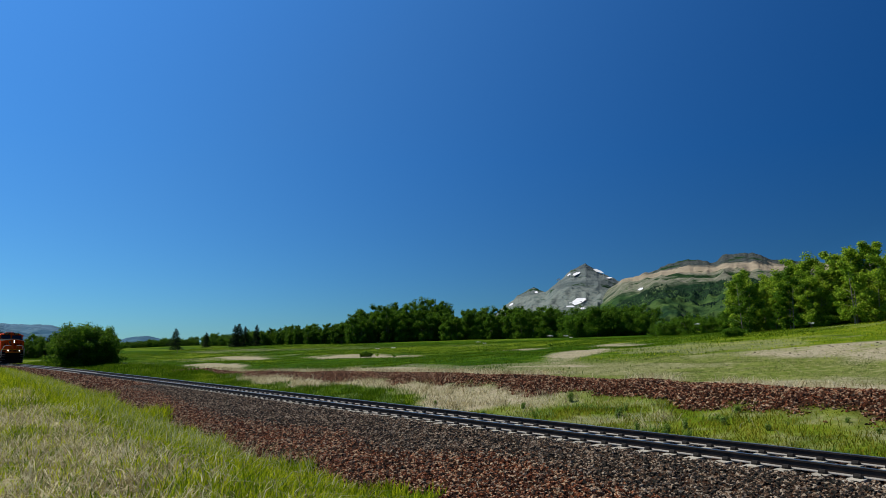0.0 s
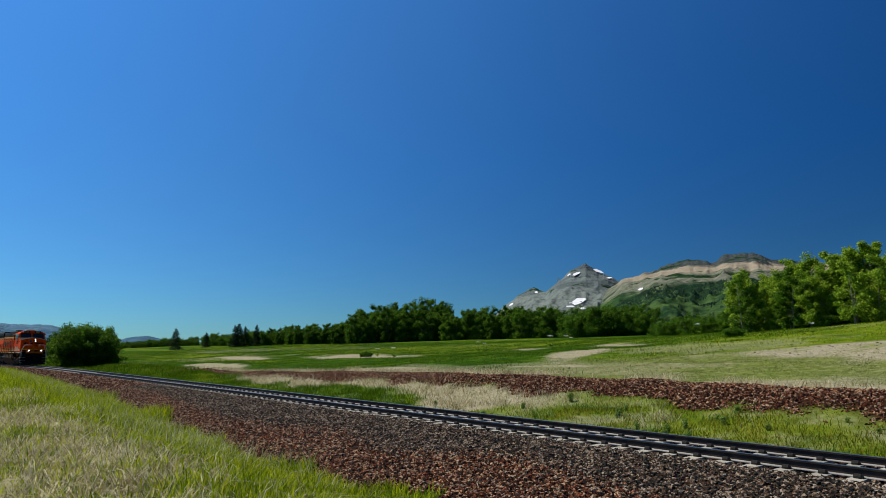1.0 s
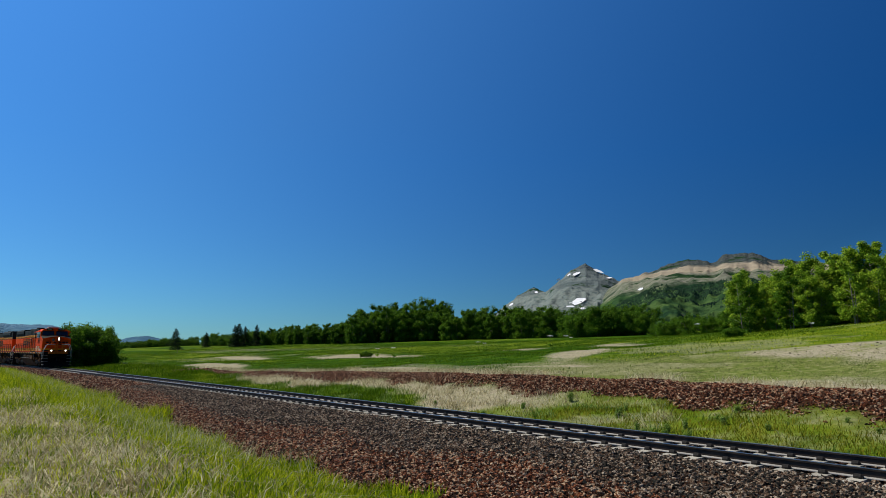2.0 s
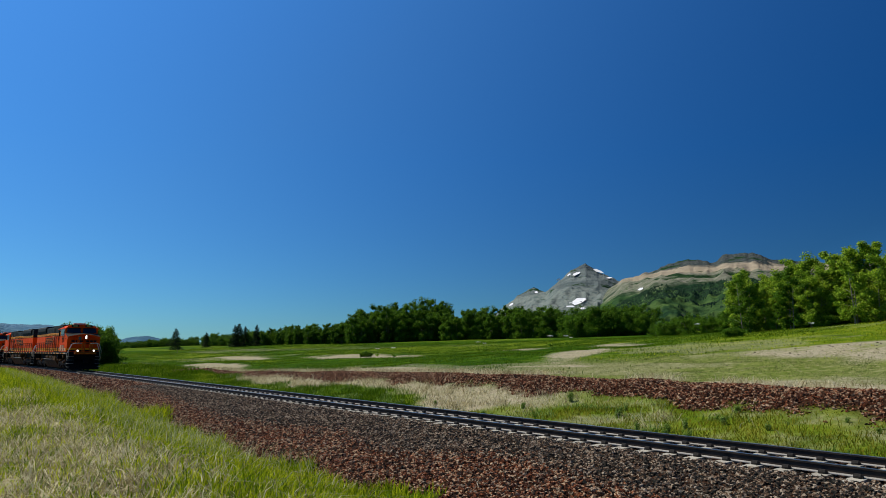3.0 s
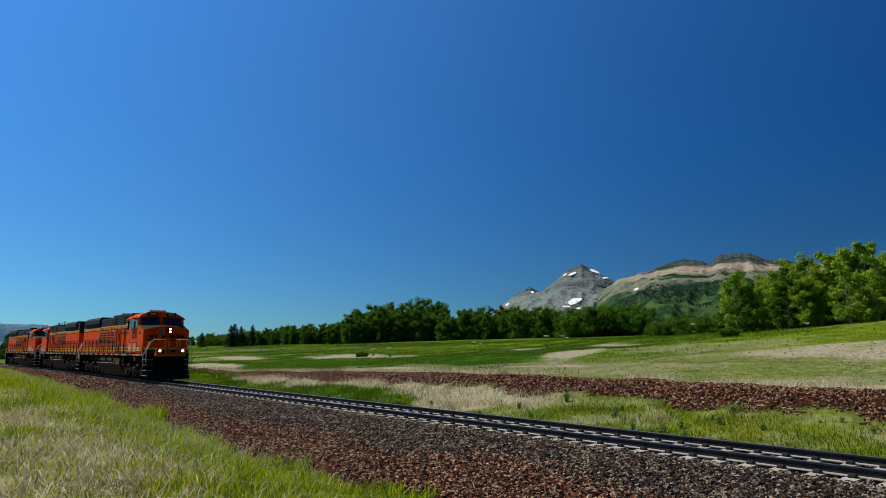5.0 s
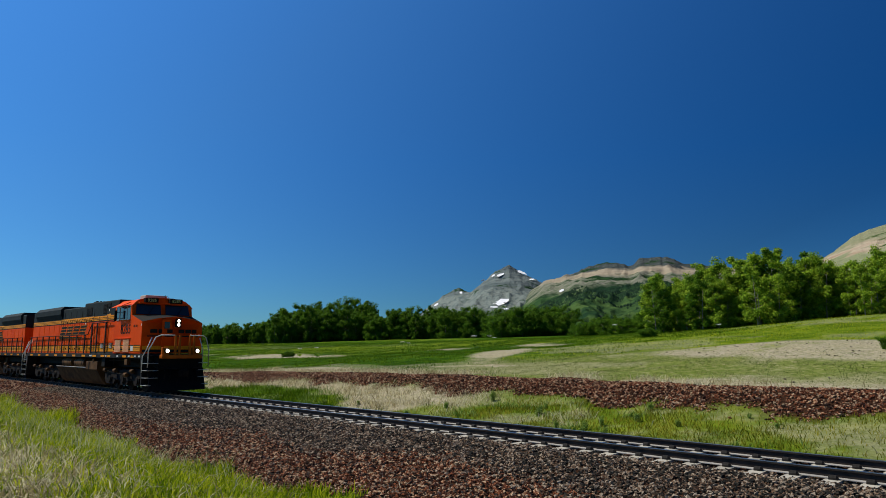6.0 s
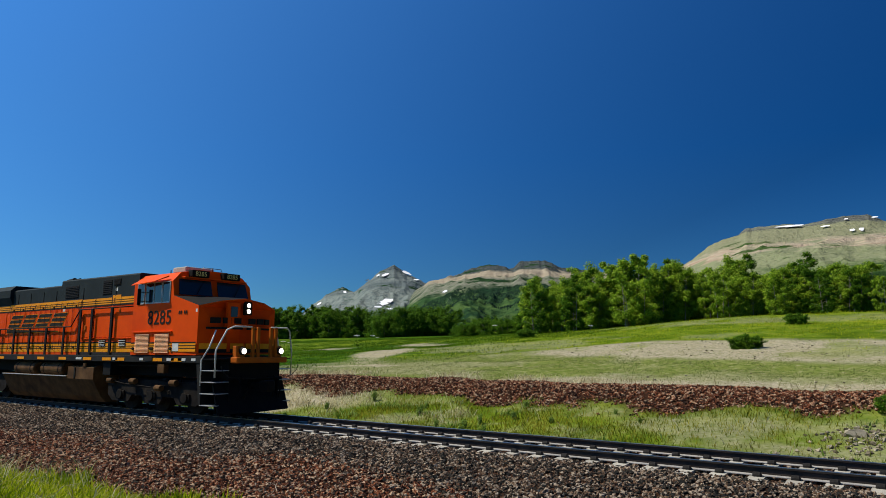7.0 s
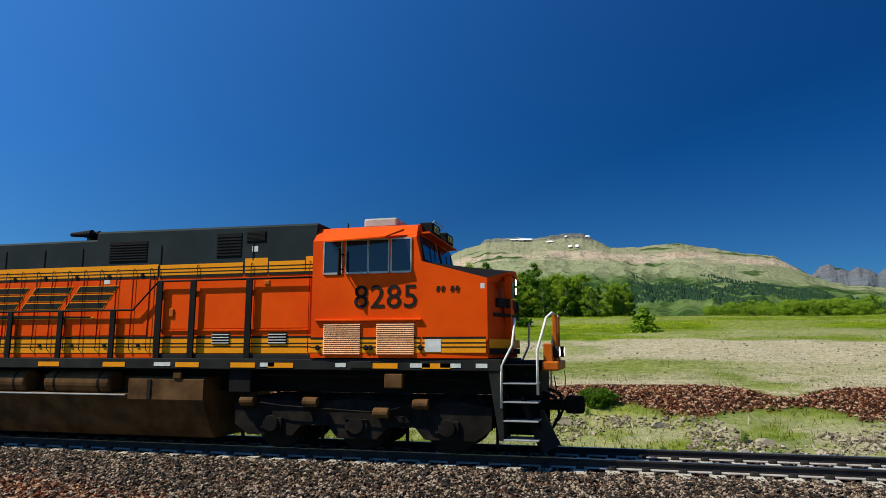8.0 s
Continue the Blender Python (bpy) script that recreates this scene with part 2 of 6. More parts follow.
def masks(x, y):
    """straw, ballast, gravel, deep: where the ground is dry, stony or lush."""
    d = y - track_y(np.maximum(x, -400))
    n1, n2, n3 = vnoise(x, y, 7.0, 11), vnoise(x, y, 2.0, 12), vnoise(x, y, 0.6, 13)
    mixn = 0.5 * n1 + 0.3 * n2 + 0.2 * n3
    wob = 0.35 * n1 + 0.4 * n2 + 0.25 * n3
    edge = 6.0 + 1.5 * (n2 - 0.5) + 0.8 * (n3 - 0.5)
    ballast = smoothstep(edge + 0.25, edge - 0.25, -d) * (d < 0) + (d >= 0) * smoothstep(3.3, 2.7, d + 0.6 * (n2 - 0.5))
    g_lo = 10.4 + 1.4 * (n2 - 0.5) + 1.2 * (n1 - 0.5) + 0.9 * (n3 - 0.5)
    g_hi = 13.2 + 0.4 * (n2 - 0.5) + 0.5 * smoothstep(-30, -5, x) - 2.1 * np.exp(-((x - 5.8) / 1.4) ** 2)
    gravel = smoothstep(g_lo - 0.3, g_lo + 0.3, d) * smoothstep(g_hi + 0.15, g_hi - 0.15, d) * smoothstep(-88, -70, x)
    straw_near = 0.9 * smoothstep(8.6, 10.2, -d + 2.5 * (n1 - 0.5)) * (d < 0) * (0.2 + 0.8 * smoothstep(0.34, 0.58, 0.6 * n2 + 0.4 * n3))
    # bleached fringe along the top of the gravel, and tussocks below it
    verge = smoothstep(g_hi - 0.1, g_hi + 0.2, d) * smoothstep(g_hi + 2.2, g_hi + 0.5, d + 1.6 * (n2 - 0.5)) * smoothstep(0.34, 0.52, mixn + 0.04)
    wedge = smoothstep(-43, -40, x) * smoothstep(-31, -34, x) * smoothstep(10.0, 9.2, d)
    tussock = smoothstep(7.9, 9.0, d + 1.8 * (n2 - 0.5)) * smoothstep(11.4, 10.6, d) * smoothstep(-19, -24, x) * smoothstep(-62, -54, x) * (1 - wedge)
    tussock = tussock * smoothstep(0.24, 0.42, wob)
    dry = tussock + blob(x, y, -26.0, 22.0, 3.2, 2.6, 0.0, wob)
    for place in ((-83, 51, 12, 5.5, 0.0), (-86, 31.5, 11, 3.0, -0.15), (-44, 29.6, 7.0, 2.0, 0.0), (-39, 47, 10.5, 2.1, -1.04), (-47, 63, 6, 1.6, -0.5),
                  (-62, 62, 6, 1.6, 0.0), (-110, 44, 10, 3, 0.0), (-31, 33.5, 3.5, 1.0, 0.0)):
        dry = dry + blob(x, y, *place, wob)
    # worn grey band across the slope
    lid = 26.5 + 8.3 * smoothstep(-23, -15, x) - 2.5 * smoothstep(2, 9, x)
    bare = smoothstep(22.8, 25.2, d + 3.0 * (n1 - 0.5)) * smoothstep(lid + 0.9, lid - 0.6, d + 1.4 * (n2 - 0.5)) * smoothstep(-26, -19, x + 3 * (n2 - 0.5))
    bare = bare * (0.45 + 0.55 * smoothstep(0.3, 0.5, mixn))
    worn = 0.75 * smoothstep(13.4, 14.0, d) * smoothstep(21, 15, d + 4 * (n1 - 0.5)) * smoothstep(-26, -18, x) * smoothstep(0.4, 0.6, mixn)
    worn = worn + 0.75 * smoothstep(3, 9, x) * smoothstep(13, 14, d) * smoothstep(33, 27, d) * smoothstep(0.36, 0.55, mixn)
    streaks = 0.35 * smoothstep(0.60, 0.72, 0.7 * vnoise(x * 0.3, y, 6.5, 21) + 0.3 * n2) * (d > 14) * smoothstep(75, 50, d)
    pale = smoothstep(-4, 5, x) * smoothstep(3.0, 4.0, d) * smoothstep(10.8, 9, d) * smoothstep(0.2, 0.45, n2)
    patchy = 0.4 * smoothstep(3.0, 4.0, d) * smoothstep(10.8, 9.5, d) * smoothstep(0.42, 0.56, 0.6 * n2 + 0.4 * n3) * smoothstep(-26, -14, x)
    straw = np.clip(patchy + straw_near + verge + dry + bare + worn + streaks + 0.3 * pale, 0, 1)
    deep = smoothstep(13, 14.5, d) * smoothstep(-14, -34, x + 0.35 * (d - 14)) * (0.25 + 0.75 * smoothstep(0.34, 0.56, 0.75 * vnoise(x * 0.35, y, 8.0, 31) + 0.25 * n2))
    deep = np.clip(deep + 0.7 * wedge * smoothstep(4, 6, d) * smoothstep(10, 9, d), 0, 1)
    return straw, ballast, gravel, deep


def make_ground():
    xs = spread(-90, 36, 0.5, -4800, 4800, 1.13)
    ys = spread(-4, 46, 0.28, -4800, 4800, 1.12)
    X, Y = np.meshgrid(xs, ys)
    Z = ground_z(X, Y)
    nx, ny = len(xs), len(ys)
    idx = np.arange(nx * ny).reshape(ny, nx)
    a, b, c, d = idx[:-1, :-1].ravel(), idx[:-1, 1:].ravel(), idx[1:, 1:].ravel(), idx[1:, :-1].ravel()
    tris = np.concatenate([np.stack([a, b, c], 1), np.stack([a, c, d], 1)])
    m = bpy.data.materials.new("ground_cover")
    m.use_nodes = True
    nt = m.node_tree
    n, l = nt.nodes, nt.links
    tc = n.new("ShaderNodeTexCoord")

    def noise_node(scale, detail=6):
        t = n.new("ShaderNodeTexNoise")
        t.inputs["Scale"].default_value, t.inputs["Detail"].default_value = scale, detail
        l.new(tc.outputs["Object"], t.inputs["Vector"])
        return t.outputs["Fac"]

    def ramp(fac, cols):
        r = n.new("ShaderNodeValToRGB")
        for _ in cols[2:]:
            r.color_ramp.elements.new(0.5)
        for i, col in enumerate(cols):
            r.color_ramp.elements[i].position = 0.3 + 0.4 * i / (len(cols) - 1)
            r.color_ramp.elements[i].color = (*col, 1)
        l.new(fac, r.inputs["Fac"])
        return r.outputs["Color"]

    def mix(fac, a_, b_):
        k = n.new("ShaderNodeMix")
        k.data_type = "RGBA"
        l.new(fac, k.inputs["Factor"])
        l.new(a_, k.inputs["A"])
        l.new(b_, k.inputs["B"])
        return k.outputs["Result"]

    def attr(nm):
        t = n.new("ShaderNodeAttribute")
        t.attribute_name = nm
        return t.outputs["Fac"]
    fine, mid = noise_node(9, 8), noise_node(0.9, 6)
    grass = ramp(mid, [(0.058, 0.105, 0.005), (0.11, 0.172, 0.008), (0.18, 0.218, 0.022)])
    lush = ramp(mid, [(0.016, 0.052, 0.002), (0.034, 0.090, 0.003), (0.078, 0.138, 0.006)])
    swathe = ramp(noise_node(0.16, 5), [(0.62, 0.66, 0.6), (1.0, 1.0, 1.0), (1.42, 1.22, 1.1)])
    thin = ramp(noise_node(3.0, 9), [(0.055, 0.085, 0.014), (0.14, 0.17, 0.04), (0.20, 0.225, 0.07), (0.34, 0.30, 0.18)])
    straw = ramp(fine, [(0.07, 0.055, 0.025), (0.33, 0.29, 0.17), (0.52, 0.46, 0.30)])
    stone = ramp(noise_node(22, 3), [(0.010, 0.006, 0.004), (0.035, 0.017, 0.010), (0.08, 0.038, 0.022)])
    grit = ramp(noise_node(2.6, 10), [(0.26, 0.23, 0.15), (0.44, 0.39, 0.31), (0.17, 0.18, 0.08), (0.54, 0.49, 0.40)])
    straw = mix(noise_node(0.7, 4), straw, grit)
    col = mix(attr("deep"), grass, lush)
    tone_mix = n.new("ShaderNodeMix")
    tone_mix.data_type, tone_mix.blend_type = "RGBA", "MULTIPLY"
    tone_mix.inputs["Factor"].default_value = 1.0
    l.new(col, tone_mix.inputs["A"])
    l.new(swathe, tone_mix.inputs["B"])
    col = mix(attr("sparse"), tone_mix.outputs["Result"], thin)
    col = mix(attr("straw"), col, straw)
    col = mix(attr("stone"), col, stone)
    bsdf = n["Principled BSDF"]
    bsdf.inputs["Roughness"].default_value = 1.0
    bsdf.inputs["Specular IOR Level"].default_value = 0.02
    l.new(col, bsdf.inputs["Base Color"])
    bmp = n.new("ShaderNodeBump")
    bmp.inputs["Strength"].default_value, bmp.inputs["Distance"].default_value = 0.9, 0.06
    l.new(noise_node(14, 6), bmp.inputs["Height"])
    l.new(bmp.outputs["Normal"], bsdf.inputs["Normal"])
    ob = big_mesh("ground", np.stack([X.ravel(), Y.ravel(), Z.ravel()], 1), tris, m, smooth=True)
    st, ba, gr, de = masks(X.ravel(), Y.ravel())
    for nm, v in (("straw", st), ("stone", np.clip(ba + gr, 0, 1)), ("deep", de), ("sparse", sparse(X.ravel(), Y.ravel()))):
        at = ob.data.attributes.new(nm, "FLOAT", "POINT")
        at.data.foreach_set("value", v.astype(np.float32))
    return tagged(ob, "grassy open land with dry straw patches beside the railway", "ground", kind="structure")


make_ground()


# ---- mountains ----
def mountain_material(name, low, scree, cliff, top, z_forest, z_band, z_top, z_crown=None):
    m = bpy.data.materials.new(name)
    m.use_nodes = True
    nt = m.node_tree
    n, l = nt.nodes, nt.links
    geo = n.new("ShaderNodeNewGeometry")
    sep = n.new("ShaderNodeSeparateXYZ")
    l.new(geo.outputs["Position"], sep.inputs[0])

    def noise_node(scale, detail=8, stretch=None):
        t = n.new("ShaderNodeTexNoise")
        t.inputs["Scale"].default_value, t.inputs["Detail"].default_value = scale, detail
        t.inputs["Roughness"].default_value = 0.62
        src = geo.outputs["Position"]
        if stretch:
            mp = n.new("ShaderNodeMapping")
            mp.inputs["Scale"].default_value = stretch
            l.new(src, mp.inputs["Vector"])
            src = mp.outputs[0]
        l.new(src, t.inputs["Vector"])
        return t.outputs["Fac"]

    def step(z0, width, fac, amp):
        k = n.new("ShaderNodeMath")
        k.operation = "MULTIPLY_ADD"
        l.new(fac, k.inputs[0])
        k.inputs[1].default_value = amp
        l.new(sep.outputs["Z"], k.inputs[2])
        r = n.new("ShaderNodeMapRange")
        l.new(k.outputs[0], r.inputs["Value"])
        r.inputs["From Min"].default_value = z0 + amp / 2 - width
        r.inputs["From Max"].default_value = z0 + amp / 2 + width
        return r.outputs[0]

    def ramp(fac, cols, lo=0.35, hi=0.65):
        r = n.new("ShaderNodeValToRGB")
        for _ in cols[2:]:
            r.color_ramp.elements.new(0.5)
        for i, col in enumerate(cols):
            r.color_ramp.elements[i].position = lo + (hi - lo) * i / (len(cols) - 1)
            r.color_ramp.elements[i].color = (*col, 1)
        l.new(fac, r.inputs["Fac"])
        return r.outputs["Color"]

    def mix(fac, a_, b_):
        k = n.new("ShaderNodeMix")
        k.data_type = "RGBA"
        l.new(fac, k.inputs["Factor"])
        l.new(a_, k.inputs["A"])
        l.new(b_, k.inputs["B"])
        return k.outputs["Result"]
    broad, grain = noise_node(0.006), noise_node(0.07, 14)
    strata = noise_node(0.02, 6, (0.25, 0.25, 2.2))
    streak = noise_node(0.03, 6, (1.6, 1.6, 0.18))
    c_low = ramp(broad, low, 0.4, 0.6)
    c_scree = ramp(streak, scree)
    c_cliff = ramp(strata, cliff)
    c_top = ramp(grain, top)
    col = mix(step(z_forest, 22, broad, 160), c_low, c_scree)
    col = mix(step(z_band, 10, noise_node(0.0045, 10), 150), col, c_cliff)
    steep = n.new("ShaderNodeSeparateXYZ")
    l.new(geo.outputs["True Normal"], steep.inputs[0])
    fr = n.new("ShaderNodeMapRange")
    l.new(steep.outputs["Z"], fr.inputs["Value"])
    fr.inputs["From Min"].default_value, fr.inputs["From Max"].default_value = 0.62, 0.42
    dark = ramp(grain, [tuple(v * 0.6 for v in scree[0]), scree[-1]])
    col = mix(fr.outputs[0], col, dark)
    col = mix(step(z_top, 9, noise_node(0.009, 12), 90), col, c_top)
    if z_crown:
        col = mix(step(z_crown, 5, grain, 60), col, ramp(strata, [(0.07, 0.08, 0.078), (0.15, 0.155, 0.135), (0.24, 0.25, 0.17)]))
    # shrub thickets in bands across the open slopes
    band = n.new("ShaderNodeMapRange")
    l.new(noise_node(0.011, 12, (0.5, 0.5, 1.6)), band.inputs["Value"])
    band.inputs["From Min"].default_value, band.inputs["From Max"].default_value = 0.57, 0.63
    col = mix(band.outputs[0], col, ramp(grain, [tuple(0.7 * v for v in low[0]), low[1]]))
    bsdf = n["Principled BSDF"]
    bsdf.inputs["Roughness"].default_value = 1.0
    bsdf.inputs["Specular IOR Level"].default_value = 0.0
    l.new(col, bsdf.inputs["Base Color"])
    bmp = n.new("ShaderNodeBump")
    bmp.inputs["Strength"].default_value, bmp.inputs["Distance"].default_value = 0.9, 20
    l.new(grain, bmp.inputs["Height"])
    l.new(bmp.outputs["Normal"], bsdf.inputs["Normal"])
    return m


class Massif:
    """A ridge seen at azimuths az (degrees from +y to +x) with crest heights el, its crest at distance R."""

    def __init__(self, az, el, R, r0, rough, seed, shape=1.6, base=4.0, shelf=0.3):
        self.az, self.R, self.r0, self.rough, self.seed, self.shape, self.base = np.array(az), R, r0, rough, seed, shape, base
        self.zc = EYE[2] + R * np.tan(np.radians(np.array(el)))
        self.shelf = shelf

    def z(self, a, r):
        a, r = np.asarray(a, dtype=float), np.asarray(r, dtype=float)
        peak_line = np.interp(a, self.az, self.zc) - self.base
        foot_line = sum(np.interp(a + o, self.az, self.zc) for o in (-3.2, -2.4, -1.6, -0.8, 0, 0.8, 1.6, 2.4, 3.2)) / 9 - self.base
        u = np.clip((r - self.r0) / (self.R - self.r0), 0, 1)
        back = np.clip((r - self.R) / (0.35 * self.R), 0, 1)
        crest = foot_line + (peak_line - foot_line) * u ** 5
        lat = np.radians(a) * self.R
        fall = (1 - back) ** 1.5
        body = self.shelf * u + (1 - self.shelf) * u ** self.shape
        gully = (np.abs(vnoise(lat, r * 0.35, 150, self.seed) - 0.5) * 2 + 0.5 * np.abs(vnoise(lat, r * 0.4, 60, self.seed + 1) - 0.5) * 2
                 + 0.3 * vnoise(lat, r, 28, self.seed + 2))
        env = u * (1 - u) * 4 * 0.8 + 0.12 * u
        jag = (vnoise(lat, r * 0, 24, self.seed + 5) + 0.5 * vnoise(lat, r * 0, 9, self.seed + 6) - 0.75) * 0.17 * u ** 6
        return self.base + crest * body * fall - self.rough * (gully - 0.6) * env * fall + self.rough * jag - 30 * (r > self.R * 1.34)

    def build(self, name, mat, label):
        na, nr = int((self.az[-1] - self.az[0]) / 0.07), 130
        A = np.linspace(self.az[0], self.az[-1], na)
        rr = np.concatenate([np.linspace(self.r0 * 0.98, self.R, nr), np.linspace(self.R * 1.01, self.R * 1.33, 14)])
        AA, RR = np.meshgrid(A, rr)
        Z = self.z(AA, RR)
        Z[0, :] = -20
        X, Y = RR * np.sin(np.radians(AA)), RR * np.cos(np.radians(AA))
        idx = np.arange(AA.size).reshape(AA.shape)
        a, b, c, d = idx[:-1, :-1].ravel(), idx[:-1, 1:].ravel(), idx[1:, 1:].ravel(), idx[1:, :-1].ravel()
        tris = np.concatenate([np.stack([a, b, c], 1), np.stack([a, c, d], 1)])
        ob = big_mesh(name, np.stack([X.ravel(), Y.ravel(), Z.ravel()], 1), tris, mat, smooth=True)
        return tagged(ob, label, "mountain", kind="structure")

    def at(self, a, el):
        """Distance at which the front slope is seen at that height."""
        r = np.linspace(self.r0, self.R, 800)
        e = np.degrees(np.arctan2(self.z(np.full(800, a), r) - EYE[2], r))
        e = np.maximum.accumulate(e)
        return r[min(799, int(np.searchsorted(e, el)))]

    def snow(self, a, el, wide, high, lean=0.0):
        """A snow patch lying on the slope; wide and high in degrees."""
        k = 9
        ang = np.linspace(0, 2 * np.pi, 14, endpoint=False)
        verts, faces = [], []
        rad = 0.75 + 0.45 * rng.random(14)
        mid_r = self.at(a, el)
        tilt = (self.at(a, el + high / 2) - self.at(a, el - high / 2)) / high
        for j in range(k):
            q = (j + 0.35) / k
            for i, w in enumerate(ang):
                aa = a + wide / 2 * q * rad[i] * np.cos(w) + lean * q * rad[i] * np.sin(w) * high
                ee = el + high / 2 * q * rad[i] * np.sin(w)
                r = mid_r + (ee - el) * tilt - 12
                p = np.array([np.sin(np.radians(aa)), np.cos(np.radians(aa))]) * (r - 22)
                verts.append((p[0], p[1], float(EYE[2] + (r - 22) * np.tan(np.radians(ee))) + 1.0))
        for j in range(k - 1):
            for i in range(14):
                i2 = (i + 1) % 14
                faces.append((j * 14 + i, j * 14 + i2, (j + 1) * 14 + i2, (j + 1) * 14 + i))
        faces.append(tuple(range(13, -1, -1)))
        return tagged(mesh_object("snow_patch", verts, faces, M_SNOW), "white snow patch lying on the rocky mountainside", "snow",
                      group="snow patches on the mountains")


GREEN = [(0.018, 0.048, 0.024), (0.035, 0.080, 0.030), (0.085, 0.15, 0.045)]
M_FOREST = material("far_conifers", [(0.016, 0.042, 0.022), (0.028, 0.066, 0.030)], scale=0.01, rough=0.95, vary="island", amount=0.5)
peak = Massif([-48.5, -46.3, -44.6, -43.6, -42.6, -41.7, -40.5, -39.2, -38.1, -36.7, -35.8, -33.7, -31],
              [2.0, 3.6, 4.9, 5.4, 4.96, 5.7, 6.65, 7.3, 6.5, 5.85, 5.43, 4.1, 2.5], 3600, 1500, 55, 31, 1.35)
peak.build("mountain_peak", mountain_material(
    "peak_rock", GREEN, [(0.125, 0.165, 0.155), (0.20, 0.235, 0.215), (0.25, 0.28, 0.255)],
    [(0.10, 0.128, 0.13), (0.19, 0.22, 0.21)], [(0.06, 0.078, 0.085), (0.13, 0.155, 0.158)], 120, 290, 415),
    "grey rocky pyramid peak with snow patches")
ridge = Massif([-40.5, -39.2, -37.5, -36.0, -34.0, -31.7, -31.1, -29.2, -28.9, -28.3, -26.2, -24.9, -23.5, -20.5, -15.4, -11.2, -8],
               [1.2, 2.8, 4.9, 6.05, 6.45, 7.28, 7.34, 7.0, 7.05, 7.55, 7.65, 7.0, 6.9, 6.4, 5.4, 3.95, 2.0], 2900, 700, 48, 47, 1.9, shelf=0.42)
ridge.build("mountain_ridge", mountain_material(
    "ridge_rock", GREEN, [(0.10, 0.13, 0.07), (0.20, 0.21, 0.155), (0.28, 0.27, 0.205)],
    [(0.31, 0.265, 0.19), (0.44, 0.37, 0.27)], [(0.045, 0.058, 0.06), (0.10, 0.115, 0.108)], 205, 275, 318),
    "long rocky ridge with pale scree and forested foot")
mesa = Massif([-20, -17.6, -14.2, -12.9, -10.6, -10.1, -7.4, -6.1, -3.5, -1.8, -0.9, 0.5, 2.8, 5.9, 8.5, 10.5, 12.9, 14.0, 15.5, 17.6, 24, 34],
              [3.0, 5.5, 7.25, 8.3, 9.1, 9.55, 9.6, 9.48, 9.82, 9.81, 9.25, 8.6, 8.5, 8.7, 8.1, 7.57, 7.25, 6.45, 5.5, 4.76, 4.0, 3.0],
              2600, 420, 24, 63, 1.7, shelf=0.42)
mesa.build("mountain_mesa", mountain_material(
    "mesa_rock", [(0.032, 0.072, 0.020), (0.090, 0.153, 0.045), (0.153, 0.216, 0.072)],
    [(0.198, 0.234, 0.117), (0.270, 0.288, 0.162), (0.261, 0.297, 0.153)],
    [(0.378, 0.270, 0.189), (0.486, 0.396, 0.288), (0.225, 0.252, 0.144)], [(0.225, 0.239, 0.135), (0.306, 0.302, 0.184)], 165, 262, 318, 412),
    "broad flat-topped mountain with grassy slopes and pale cliffs")
crag = Massif([12, 13.9, 15.5, 15.9, 16.5, 17.0, 17.9, 18.4, 19.1, 19.6, 20.1, 22, 26],
              [3, 5.0, 5.72, 6.25, 6.46, 6.05, 5.79, 6.04, 5.71, 5.45, 5.9, 5.0, 3], 3600, 2700, 60, 71, 1.2)
crag.build("mountain_crag", mountain_material(
    "crag_rock", GREEN, [(0.09, 0.115, 0.125), (0.15, 0.175, 0.185)], [(0.085, 0.105, 0.12), (0.15, 0.17, 0.185)],
    [(0.10, 0.11, 0.125), (0.17, 0.175, 0.18)], 100, 230, 330), "distant blue-grey rocky crag")
# blue haze of distance is mixed into the base colours of both far massifs
hazed_hill_mat = mountain_material("far_hill_hazed", [(0.06, 0.14, 0.22), (0.09, 0.18, 0.26), (0.12, 0.22, 0.28)], [(0.11, 0.21, 0.31), (0.16, 0.27, 0.36)],
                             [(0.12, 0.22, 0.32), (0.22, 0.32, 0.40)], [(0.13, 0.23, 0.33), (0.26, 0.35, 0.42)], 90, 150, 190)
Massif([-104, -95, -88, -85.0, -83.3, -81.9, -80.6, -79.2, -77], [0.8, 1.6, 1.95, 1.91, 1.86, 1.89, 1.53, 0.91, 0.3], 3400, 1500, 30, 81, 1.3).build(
    "mountain_far_hill", hazed_hill_mat, "distant hazy rounded hill")
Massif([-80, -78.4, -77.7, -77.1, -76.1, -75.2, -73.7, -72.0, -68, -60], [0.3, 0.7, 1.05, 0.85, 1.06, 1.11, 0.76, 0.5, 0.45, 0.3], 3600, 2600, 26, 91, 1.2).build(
    "mountain_far_range", hazed_hill_mat, "distant hazy blue mountain range")
for a, e, w, h, ln in [(-40.0, 4.05, 1.1, 0.75, 0.6), (-40.6, 3.65, 0.8, 0.16, 0), (-39.6, 3.5, 0.6, 0.16, 0), (-40.0, 6.40, 0.5, 0.35, 0.7),
                       (-40.6, 6.35, 0.25, 0.25, 0.6), (-38.15, 6.6, 0.5, 0.4, -0.9), (-37.3, 6.0, 0.5, 0.12, 0), (-43.4, 4.9, 0.3, 0.2, 0),
                       (-45.5, 3.9, 0.35, 0.3, 0.6), (-41.5, 5.95, 0.3, 0.2, 0.5)]:
    peak.snow(a, e, w, h, ln)
ridge.snow(-34.8, 5.0, 0.4, 0.24, 0.5)
